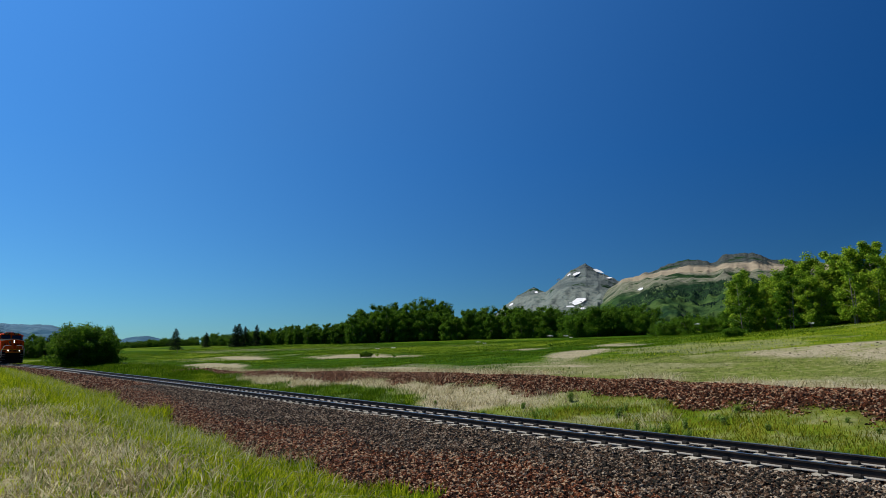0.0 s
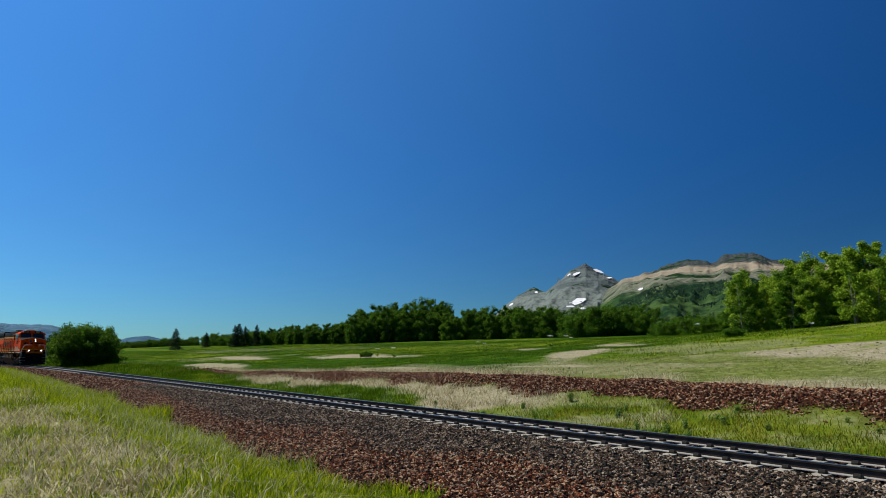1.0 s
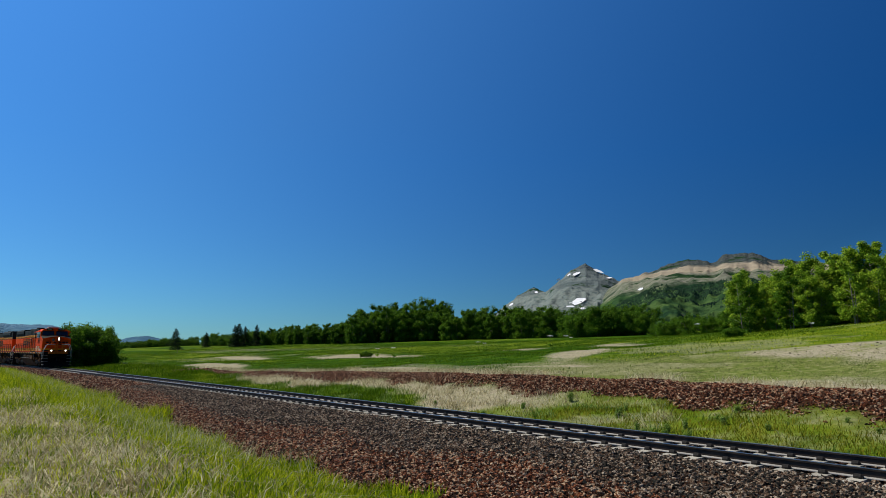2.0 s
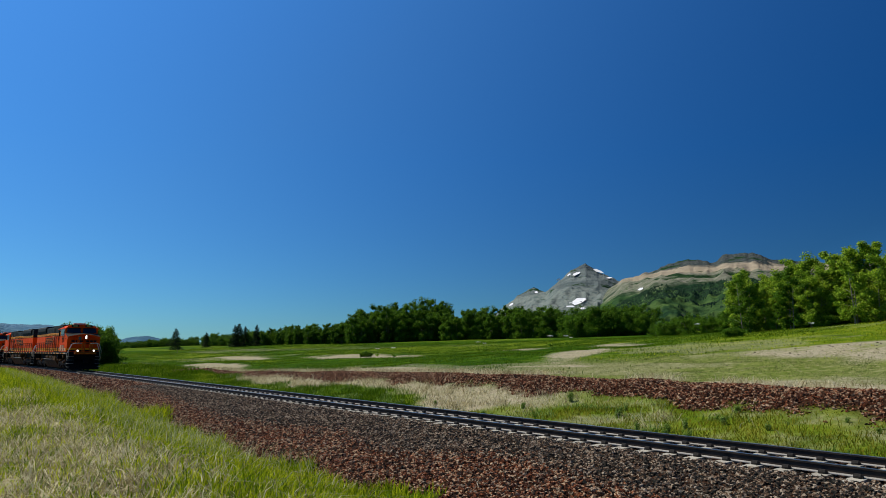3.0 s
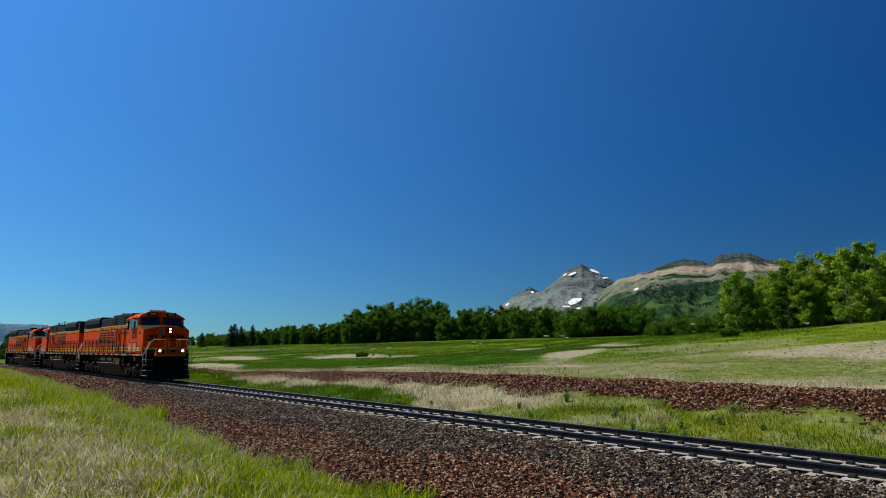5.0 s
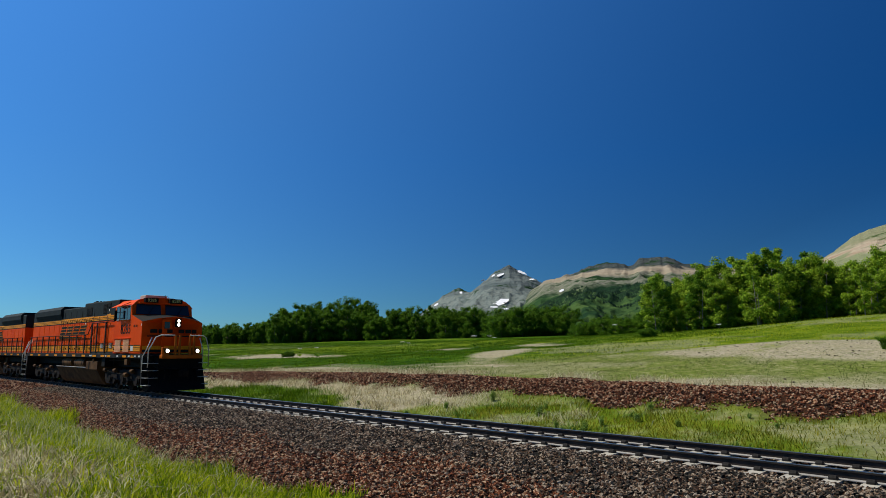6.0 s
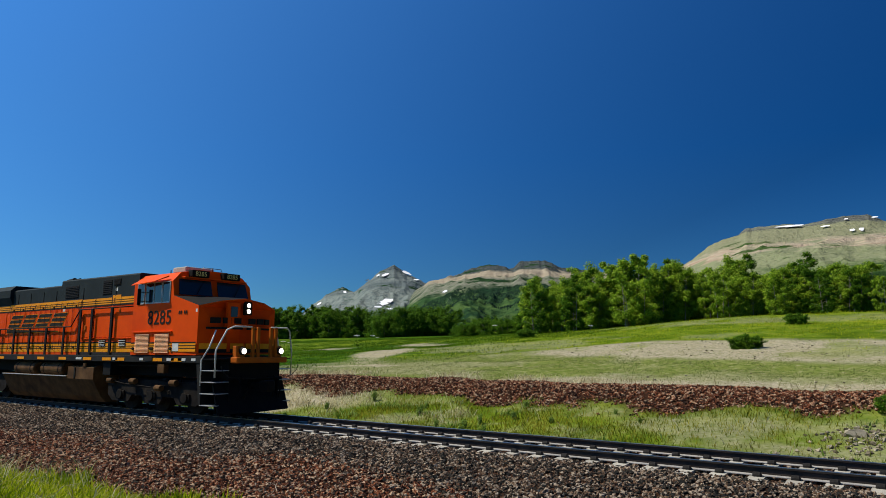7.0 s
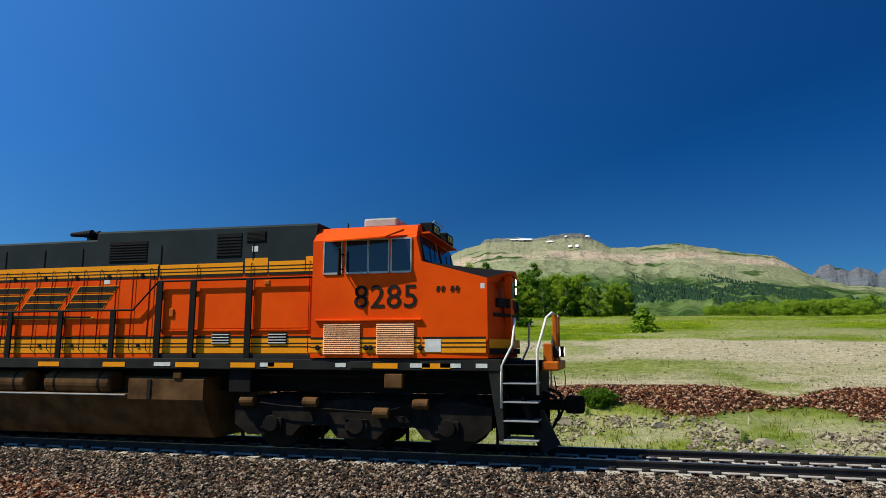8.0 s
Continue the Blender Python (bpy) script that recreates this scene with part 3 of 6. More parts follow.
for a, e, w, h in [(-7.0, 9.42, 2.0, 0.16), (-4.6, 9.2, 0.7, 0.1), (-2.9, 8.75, 0.4, 0.22), (-2.3, 8.75, 0.4, 0.22), (-1.4, 9.55, 0.5, 0.10), (-3.2, 9.6, 0.3, 0.1)]:
    mesa.snow(a, e, w, h, 0.0)


# conifer forest on the foothills, too far to tell apart
def far_forest(massif, a0, a1, r0, r1, count, label, seed):
    a, r = rng.uniform(a0, a1, count), rng.uniform(r0, r1, count)
    lat = np.radians(a) * r
    k = vnoise(lat, r * 0.5, 170, seed) + 0.35 * vnoise(lat, r, 50, seed + 1) > 0.68
    a, r = a[k], r[k]
    n_ = len(a)
    h, w = rng.uniform(3.5, 7.5, n_), rng.uniform(1.8, 3.2, n_)
    c = np.stack([r * np.sin(np.radians(a)), r * np.cos(np.radians(a)), massif.z(a, r) - 1], 1)
    ang = np.arange(5) * 2 * np.pi / 5
    ring = np.stack([np.cos(ang), np.sin(ang), 0 * ang], 1)
    v = np.concatenate([c[:, None] + ring[None] * w[:, None, None], (c + np.stack([0 * h, 0 * h, h], 1))[:, None]], 1)
    t = np.array([(i, (i + 1) % 5, 5) for i in range(5)])[None] + (np.arange(n_) * 6)[:, None, None]
    return tagged(big_mesh("far_forest", v.reshape(-1, 3), t.reshape(-1, 3), M_FOREST), label, "forest", kind="stuff")


far_forest(ridge, -39, -14, 1000, 2150, 22000, "dark conifer forest on the foot of the ridge", 201)
far_forest(mesa, 2, 26, 1000, 1700, 9000, "conifer stands on the green lower slopes", 211)


# ---- the track ----
def sweep_profile(name, prof, offset, x0, x1, mat, parent, step=6.0):
    """A rail-like bar: profile (across, up) swept along the track at that offset from its centre line."""
    xs = np.arange(x0, x1 + 0.1, step)
    verts, faces = [], []
    k = len(prof)
    for x in xs:
        yc = float(track_y(x)) + offset
        verts += [(x, yc + p[0], p[1]) for p in prof]
    for i in range(len(xs) - 1):
        for j in range(k):
            j2 = (j + 1) % k
            faces.append((i * k + j, i * k + j2, (i + 1) * k + j2, (i + 1) * k + j))
    faces += [tuple(range(k - 1, -1, -1)), tuple(range((len(xs) - 1) * k, len(xs) * k))]
    return mesh_object(name, verts, faces, mat, parent)


def rail_profile():
    web = [(-0.008, -0.15), (-0.008, -0.045), (-0.035, -0.036), (-0.036, -0.008), (0.036, -0.008), (0.035, -0.036), (0.008, -0.045), (0.008, -0.15)]
    foot = [(-0.076, -0.172), (-0.076, -0.160), (-0.014, -0.146), (0.014, -0.146), (0.076, -0.160), (0.076, -0.172)]
    top = [(-0.033, -0.008), (-0.033, -0.003), (-0.022, 0.0), (0.022, 0.0), (0.033, -0.003), (0.033, -0.008)]
    return web, foot, top


def make_track():
    track = new("railway_track")
    tagged(track, "single railway track with steel rails on concrete ties", "track")
    web, foot, top = rail_profile()
    for off in (-GAUGE / 2, GAUGE / 2):
        r = sweep_profile("rail", web, off, -330, 150, M_RAIL, track)
        sweep_profile("rail_foot", foot, off, -330, 150, M_RAIL_FOOT, r)
        sweep_profile("rail_head", top, off, -330, 150, M_RAIL_TOP, r)
    # tie: tapered concrete beam with a lower middle
    bm = bmesh.new()
    secs = [(-1.30, 0.0, 0.10), (-1.26, 0.016, 0.125), (-0.95, 0.022, 0.13), (-0.5, 0.02, 0.125), (-0.3, -0.03, 0.11), (0.3, -0.03, 0.11),
            (0.5, 0.02, 0.125), (0.95, 0.022, 0.13), (1.26, 0.016, 0.125), (1.30, 0.0, 0.10)]
    rings = []
    for y, z, w in secs:
        rings.append([bm.verts.new((sx * ww, y, zz)) for sx, ww, zz in
                      ((-1, w + 0.025, -0.42), (-1, w, -0.20 + z), (1, w, -0.20 + z), (1, w + 0.025, -0.42))])
    for a, b in zip(rings, rings[1:]):
        for j in range(4):
            bm.faces.new((a[j], a[(j + 1) % 4], b[(j + 1) % 4], b[j]))
    bm.faces.new(rings[0])
    bm.faces.new(rings[-1][::-1])
    tie = part("tie", bm, M_CONCRETE, track)
    # clip: shoulder block with a bent spring loop, one each side of each rail
    bm = bmesh.new()
    hump = [(-0.15, -0.19), (-0.15, -0.14), (-0.135, -0.105), (-0.10, -0.098), (-0.085, -0.125), (-0.05, -0.135), (-0.045, -0.155),
            (0.045, -0.155), (0.05, -0.135), (0.085, -0.125), (0.10, -0.098), (0.135, -0.105), (0.15, -0.14), (0.15, -0.19)]
    rings = [[bm.verts.new((x, p[0] * k, p[1] - (1 - k) * 0.2)) for p in hump] for x, k in ((-0.075, 0.9), (-0.05, 1.0), (0.05, 1.0), (0.075, 0.9))]
    for a, b in zip(rings, rings[1:]):
        for j in range(len(hump)):
            bm.faces.new((a[j], a[(j + 1) % len(hump)], b[(j + 1) % len(hump)], b[j]))
    bm.faces.new(rings[0])
    bm.faces.new(rings[-1][::-1])
    clip = part("rail_clip", bm, M_CLIP, track)
    first = True
    ties = np.arange(-72.0, 42.0, TIE_STEP)
    for x in ties:
        for kind, off in ((tie, 0.0), (clip, -GAUGE / 2), (clip, GAUGE / 2)):
            if first and kind is tie or (first and off < 0):
                o = kind
            else:
                o = kind.copy()
                scene.collection.objects.link(o)
            o.location = (x + 0.02 * math.sin(x * 37.7), float(track_y(x)) + off, 0.0)
        first = False
    # ties further up and down the line, joined
    far_v, far_f = [], []
    tv = [v.co.copy() for v in tie.data.vertices]
    tf = [tuple(p.vertices) for p in tie.data.polygons]
    for x in list(np.arange(-72 - TIE_STEP, -330, -TIE_STEP)) + list(np.arange(42.4, 150, TIE_STEP)):
        b = len(far_v)
        far_v += [(v.x + x, v.y + float(track_y(x)), v.z) for v in tv]
        far_f += [tuple(i + b for i in f) for f in tf]
    tagged(mesh_object("far_ties", far_v, far_f, M_CONCRETE, track), kind="stuff")
    return track


make_track()


# ---- stones ----
def stones(name, xy, size, mat, label, lift=0.3):
    """Irregular low stones, joined; xy: n x 2 places."""
    n_ = len(xy)
    base = np.array([(1, 0, 0), (-1, 0, 0), (0, 1, 0), (0, -1, 0), (0, 0, 1), (0, 0, -1)], dtype=float)
    tri = np.array([(0, 2, 4), (2, 1, 4), (1, 3, 4), (3, 0, 4), (2, 0, 5), (1, 2, 5), (3, 1, 5), (0, 3, 5)])
    v = base[None] * (0.62 + 0.7 * rng.random((n_, 6, 1))) + 0.38 * (rng.random((n_, 6, 3)) - 0.5)
    q = rng.normal(size=(n_, 4))
    q /= np.linalg.norm(q, axis=1)[:, None]
    w, x, y, z = q.T
    R = np.stack([np.stack([1 - 2 * (y * y + z * z), 2 * (x * y - z * w), 2 * (x * z + y * w)], 1),
                  np.stack([2 * (x * y + z * w), 1 - 2 * (x * x + z * z), 2 * (y * z - x * w)], 1),
                  np.stack([2 * (x * z - y * w), 2 * (y * z + x * w), 1 - 2 * (x * x + y * y)], 1)], 1)
    v = np.einsum("nij,nkj->nki", R, v)
    s = size * (0.55 + 0.9 * rng.random(n_) ** 1.6)
    v = v * s[:, None, None] * np.array([1, 1, 0.8])
    c = np.concatenate([xy, (ground_z(xy[:, 0], xy[:, 1]) + lift * s)[:, None]], 1)
    v = v + c[:, None]
    t = tri[None] + (np.arange(n_) * 6)[:, None, None]
    ob = big_mesh(name, v.reshape(-1, 3), t.reshape(-1, 3), mat)
    return tagged(ob, label, "gravel", kind="stuff")


def scatter(n_, x0, x1, d0, d1, keep):
    """Random places by distance across the track, kept with probability keep(x, y)."""
    x = rng.uniform(x0, x1, n_)
    y = track_y(x) + rng.uniform(d0, d1, n_)
    k = rng.random(n_) < keep(x, y)
    return np.stack([x[k], y[k]], 1)


def ballast_keep(x, y):
    return masks(x, y)[1]


near_b = scatter(215000, -46, 24, -7.2, -1.08, ballast_keep)
dd = near_b[:, 1] - track_y(near_b[:, 0])
upper = dd + 1.6 * (vnoise(near_b[:, 0], near_b[:, 1], 3.5, 51) - 0.5) + 0.9 * (rng.random(len(dd)) - 0.5) > -3.6
upper |= rng.random(len(dd)) < 0.16 + 0.6 * smoothstep(-10, 4, near_b[:, 0])
stones("ballast_upper", near_b[upper], 0.041, M_STONE_GREY, "dark grey crushed stone ballast beside the rails")
stones("ballast_lower", near_b[~upper], 0.041, M_STONE_RED, "reddish brown crushed stone ballast on the shoulder")
far_b = scatter(26000, -120, -46, -7.2, -1.15, ballast_keep)
stones("ballast_far", far_b, 0.075, M_STONE_RED, "reddish ballast further up the line")
mid = scatter(42000, -60, 30, -1.25, 3.1, lambda x, y: np.ones_like(x))
stones("ballast_between", mid, 0.04, M_STONE_GREY, "dark ballast between the ties", lift=0.25)
berm = scatter(90000, -85, 40, 9.3, 13.6, lambda x, y: masks(x, y)[2])
stones("berm_gravel", berm, 0.058, M_STONE_RED, "dark red gravel berm beyond the track")
def rubble_keep(x, y):
    return smoothstep(-3.5, 0.5, x) * smoothstep(0.36, 0.52, vnoise(x, y, 1.8, 61)) * (0.3 + 0.7 * smoothstep(0.3, 0.6, vnoise(x, y, 0.7, 62)))


stones("rubble", scatter(15000, -4, 30, 4.2, 10.0, rubble_keep), 0.075, M_ROCK_PALE, "pale angular rubble lying in the ditch", lift=0.25)


stones("field_stones", scatter(1500, -22, 26, 15, 35, lambda x, y: 0.6 * masks(x, y)[0]), 0.055, M_ROCK_PALE, "small loose stones on the bare slope", lift=0.25)


def make_rock(seed):
    """An angular split block: a ball cut by a handful of planes."""
    r = random.Random(seed)
    bm = bmesh.new()
    bmesh.ops.create_icosphere(bm, subdivisions=2, radius=1.0)
    for _ in range(9):
        nrm = Vector((r.gauss(0, 1), r.gauss(0, 1), r.gauss(0, 0.8))).normalized()
        cut = r.uniform(0.3, 0.7)
        for v in bm.verts:
            over = v.co.dot(nrm) - cut
            if over > 0:
                v.co -= nrm * over
    for v in bm.verts:
        v.co = Vector((v.co.x * 1.25, v.co.y, v.co.z * 0.7))
    ob = part("rock", bm, M_ROCK_PALE)
    return tagged(ob, "pale grey-tan angular rock lying in the ditch", "rock", group="rocks in the ditch")


rock_kinds = [make_rock(k) for k in range(4)]
rock_rng = random.Random(5)
rock_spots = scatter(260, -3, 24, 4.6, 10.0, rubble_keep)[:90]
for i, (x, y) in enumerate(rock_spots):
    k = 0.08 + 0.20 * rock_rng.random() ** 2.4
    m = Matrix.Translation((x, y, float(ground_z(x, y)) + 0.2 * k)) @ Matrix.Rotation(rock_rng.uniform(0, 6.28), 4, "Z") @ Matrix.Rotation(rock_rng.gauss(0, 0.3), 4, "X")
    m = m @ Matrix.Diagonal((k, k, k, 1))
    if i < 4:
        rock_kinds[i].matrix_basis = m
    else:
        mould = rock_kinds[i % 4]
        tagged(copy_thing(mould, m @ Matrix.Diagonal((1 / mould.matrix_basis.to_scale().x,) * 3 + (1,))), group="rocks in the ditch")


# ---- grass ----
def blades(name, xy, height, width, mat, label, lean=0.5):
    n_ = len(xy)
    h = height * (0.5 + 0.8 * rng.random(n_))
    a = rng.random(n_) * 2 * np.pi
    b = rng.random(n_) * 2 * np.pi
    ln = lean * (0.3 + rng.random(n_))
    side = np.stack([np.cos(a), np.sin(a), 0 * a], 1) * (width * (0.6 + 0.8 * rng.random(n_)))[:, None]
    tilt = np.stack([np.cos(b) * ln, np.sin(b) * ln, 0 * b], 1)
    root = np.concatenate([xy, (ground_z(xy[:, 0], xy[:, 1]) - 0.02)[:, None]], 1)
    up = np.array([0, 0, 1.0])
    mid_ = root + tilt * (h * 0.35)[:, None] + up * (h * 0.55)[:, None]
    tip = root + tilt * h[:, None] + up * (h * (1 - 0.25 * ln))[:, None]
    v = np.stack([root - side, root + side, mid_ - side * 0.7, mid_ + side * 0.7, tip], 1)
    t = np.array([(0, 1, 3), (0, 3, 2), (2, 3, 4)])[None] + (np.arange(n_) * 5)[:, None, None]
    ob = big_mesh(name, v.reshape(-1, 3), t.reshape(-1, 3), mat)
    return tagged(ob, label, "grass", kind="stuff")


def clump(x, y, s, seed):
    return smoothstep(0.3, 0.65, vnoise(x, y, s, seed))


def green_near(x, y):
    st, ba, gr, de = masks(x, y)
    return np.clip((1 - ba) ** 3 * (1 - 0.85 * st) * (0.45 + 0.55 * clump(x, y, 0.8, 71)), 0, 1)


def straw_near_keep(x, y):
    st, ba, gr, de = masks(x, y)
    return np.clip((1 - ba) ** 3 * (0.12 + 0.6 * st), 0, 1)


blades("bank_grass", scatter(95000, -34, -4, -14, -5.2, green_near), 0.27, 0.012, M_GRASS, "bright green grass on the near bank")
blades("bank_stalks", scatter(15000, -34, -4, -14, -6.4, straw_near_keep), 0.45, 0.008, M_STRAW_PALE, "long bleached stalks lying on the bank", lean=2.2)
blades("bank_tall_grass", scatter(90000, -75, -26, -12.5, -3.6, green_near), 0.45, 0.011, M_GRASS, "tall green grass beside the ballast")
blades("bank_straw", scatter(52000, -34, -4, -14, -6.2, straw_near_keep), 0.24, 0.014, M_STRAW_PALE, "dry trampled straw on the near bank", lean=1.3)


def field_keep(x, y):
    st, ba, gr, de = masks(x, y)
    return np.clip((1 - np.clip(ba + gr, 0, 1)) ** 2 * (1 - 0.98 * st) ** 2 * (0.3 + 0.7 * clump(x, y, 1.6, 72)), 0, 1)


def field_straw(x, y):
    st, ba, gr, de = masks(x, y)
    return np.clip((1 - ba) * (1 - 0.9 * gr) * st * (0.3 + 0.7 * clump(x, y, 1.0, 73)), 0, 1)


def open_ditch(x, y):
    return field_keep(x, y) * (1 - 0.75 * smoothstep(-4, 4, x))


def thin_keep(x, y):
    return np.clip(sparse(x, y) * (1 - 0.8 * masks(x, y)[0]) * (0.25 + 0.75 * clump(x, y, 0.9, 75)), 0, 1)


def lush_keep(x, y):
    return field_keep(x, y) * (1 - sparse(x, y))


blades("ditch_grass", scatter(90000, -26, 36, 2.9, 11.4, open_ditch), 0.20, 0.011, M_OLIVE, "olive green grass in the trackside ditch", lean=0.8)
blades("wedge_grass", scatter(60000, -75, -24, 2.9, 10.8, open_ditch), 0.30, 0.010, M_GRASS_DEEP, "deep green grass in the trackside ditch")
blades("ditch_weeds", scatter(60000, -60, 20, 3.2, 11.6, lambda x, y: open_ditch(x, y) * smoothstep(0.72, 0.84, vnoise(x, y, 1.0, 77))), 0.30, 0.022,
       M_WEED, "taller blue-green weeds in the ditch", lean=0.9)
blades("upline_grass", scatter(26000, -150, -70, 2.9, 14, field_keep), 0.4, 0.03, M_GRASS_DEEP, "green grass along the line")
blades("ditch_straw", scatter(90000, -80, 36, 6.5, 14.9, lambda x, y: field_straw(x, y) * (1 - 0.9 * smoothstep(-16, -8, x))), 0.36, 0.012, M_STRAW_PALE, "pale dry grass along the ditch", lean=1.4)
blades("thin_grass", scatter(190000, -38, 30, 13.4, 31, thin_keep), 0.085, 0.010, M_THIN, "thin grey-green grass over dry soil", lean=1.0)
blades("field_grass", scatter(110000, -60, 45, 24, 72, lambda x, y: lush_keep(x, y) * smoothstep(-40, -15, x)), 0.17, 0.014, M_GRASS,
       "bright green grass along the top of the slope", lean=1.4)
blades("field_grass_deep", scatter(300000, -190, 0, 13, 80, lambda x, y: lush_keep(x, y) * smoothstep(-16, -36, x)), 0.20, 0.017, M_GRASS_DEEP,
       "lush deep green grass on the rising field", lean=1.0)
blades("field_straw", scatter(120000, -120, 45, 13, 66, field_straw), 0.08, 0.012, M_STRAW_PALE, "dry pale grass patches on the slope", lean=2.4)
blades("bank_seed_grass", scatter(4500, -62, -14, -9.2, -5.6, green_near), 0.62, 0.006, M_SEED, "tall grass gone to seed beside the ballast", lean=0.6)


# ---- trees ----
def tube(points, radii, sides=6):
    """Vertices and triangles of a tapered limb."""
    v, f = [], []
    for i, (p, r) in enumerate(zip(points, radii)):
        a = Vector(points[min(i + 1, len(points) - 1)]) - Vector(points[max(i - 1, 0)])
        q = a.to_track_quat("Z", "Y") if a.length > 1e-6 else None
        for j in range(sides):
            w = 2 * math.pi * j / sides
            o = Vector((math.cos(w) * r, math.sin(w) * r, 0))
            if q:
                o.rotate(q)
            v.append(tuple(Vector(p) + o))
    for i in range(len(points) - 1):
        for j in range(sides):
            k = (j + 1) % sides
            f += [(i * sides + j, i * sides + k, (i + 1) * sides + k), (i * sides + j, (i + 1) * sides + k, (i + 1) * sides + j)]
    return v, f


def join(lists):
    v, f = [], []
    for a, b in lists:
        n_ = len(v)
        v += a
        f += [tuple(i + n_ for i in t) for t in b]
    return v, f


def leaf_cloud(centres, radii, per, size, flat=0.75):
    """Leaves round each centre: two triangles each, every way up."""
    c = np.repeat(np.array(centres), per, axis=0)
    r = np.repeat(np.array(radii), per)
    n_ = len(c)
    d = rng.normal(size=(n_, 3))
    d /= np.linalg.norm(d, axis=1)[:, None]
    p = c + d * (r * rng.random(n_) ** 0.45)[:, None] * np.array([1, 1, flat])
    # blades face outwards and up, loosely
    nrm = d + np.array([0, 0, 0.55]) + 0.55 * rng.normal(size=(n_, 3))
    nrm /= np.linalg.norm(nrm, axis=1)[:, None]
    a = np.cross(nrm, rng.normal(size=(n_, 3)))
    a /= np.linalg.norm(a, axis=1)[:, None] + 1e-6
    b = np.cross(nrm, a)
    s = size * (0.6 + 0.8 * rng.random(n_))
    a, b = a * s[:, None], b * (s * 0.62)[:, None]
    v = np.stack([p - a, p + b, p + a, p - b], 1).reshape(-1, 3)
    t = (np.array([(0, 1, 2), (0, 2, 3)])[None] + (np.arange(n_) * 4)[:, None, None]).reshape(-1, 3)
    return v, t


def broadleaf(name, height, width, trunks, mat, label, category="tree", low=0.12, per=60, leaf=0.11, bark=None):
    """Several leaning stems with limbs, and leaf clumps that leave gaps."""
    root = new(name)
    tagged(root, label, category)
    wood, cs, rs = [], [], []
    for k in range(trunks):
        a = rng.random() * 6.28
        off = width * 0.28 * rng.random() ** 0.5 if trunks > 1 else 0
        bx, by = math.cos(a) * off, math.sin(a) * off
        h = height * (0.72 + 0.28 * rng.random()) if k else height
        lean = 0.12 * width
        pts = [(bx + lean * (t ** 1.5) * math.cos(a), by + lean * (t ** 1.5) * math.sin(a), h * t * 0.96 - 0.15 * (t == 0)) for t in (0, 0.25, 0.5, 0.75, 1)]
        r0 = 0.011 * height
        wood.append(tube(pts, [r0, r0 * 0.75, r0 * 0.55, r0 * 0.32, r0 * 0.1]))
        for q in range(13):
            t = low + (0.95 - low) * (q + rng.random()) / 13
            base = np.array(pts[0]) * (1 - t) + np.array(pts[-1]) * t
            base[2] = h * t
            w = rng.random() * 6.28
            # crown outline: fullest a little below the middle
            reach = width * 0.5 * (0.35 + 0.75 * math.sin(math.pi * min(1, (t * 0.9 + 0.12)))) * (0.55 + 0.55 * rng.random()) / (1 + 0.25 * (trunks > 2))
            end = base + np.array([math.cos(w) * reach, math.sin(w) * reach, 0.22 * reach + 0.04 * height])
            end[2] = min(end[2], h * 1.02)
            mid_ = (base + end) / 2 + np.array([0, 0, 0.08 * reach])
            wood.append(tube([tuple(base), tuple(mid_), tuple(end)], [r0 * 0.3, r0 * 0.2, r0 * 0.07], 4))
            for s, rr in ((0.55, 0.8), (0.8, 1.0), (1.0, 0.85)):
                cs.append(base + (end - base) * s + rng.normal(size=3) * 0.04 * width)
                rs.append(rr * (0.11 * width + 0.03 * height) * (0.62 + 0.62 * rng.random()))
        cs.append(np.array(pts[-1]))
        rs.append(0.07 * height)
        # suckers and low growth round the foot
        for q in range(7):
            w, reach = rng.random() * 6.28, width * (0.08 + 0.34 * rng.random())
            cs.append(np.array([bx + math.cos(w) * reach, by + math.sin(w) * reach, h * (0.04 + 0.24 * rng.random())]))
            rs.append((0.10 * width + 0.025 * height) * (0.6 + 0.6 * rng.random()))
    v, f = join(wood)
    big_mesh("trunk", v, f, bark or M_BARK, root)
    v, t = leaf_cloud(cs, rs, per, leaf)
    big_mesh("crown", v, t, mat, root)
    return root


def conifer(name, height, width, label, mat=M_NEEDLE):
    root = new(name)
    tagged(root, label, "tree")
    wood = [tube([(0, 0, -0.15), (0, 0, height * 0.5), (0, 0, height)], [0.02 * height, 0.012 * height, 0.002 * height])]
    vs, ts, count = [], [], 0
    levels = max(15, int(height * 4))
    for i in range(levels):
        t = 0.06 + 0.92 * i / levels
        reach = width * 0.5 * (1 - t) ** 0.85 * (0.8 + 0.4 * rng.random()) + 0.05
        for j in range(7):
            w = rng.random() * 6.28
            r = reach * (0.65 + 0.5 * rng.random())
            z0 = height * t
            end = np.array([math.cos(w) * r, math.sin(w) * r, z0 - 0.28 * r + 0.05])
            wood.append(tube([(0, 0, z0), tuple(end)], [0.012 * r + 0.006, 0.004], 3))
            cs = [np.array([0, 0, z0]) * (1 - s) + end * s for s in (0.4, 0.7, 1.0)]
            v, tr = leaf_cloud(cs, [0.15 * r + 0.10] * 3, 13, 0.085, 0.5)
            vs.append(v)
            ts.append(tr + count)
            count += len(v)
    v, f = join(wood)
    big_mesh("trunk", v, f, M_BARK_DARK, root)
    big_mesh("crown", np.concatenate(vs), np.concatenate(ts), mat, root)
    return root


used = set()
plain = {}


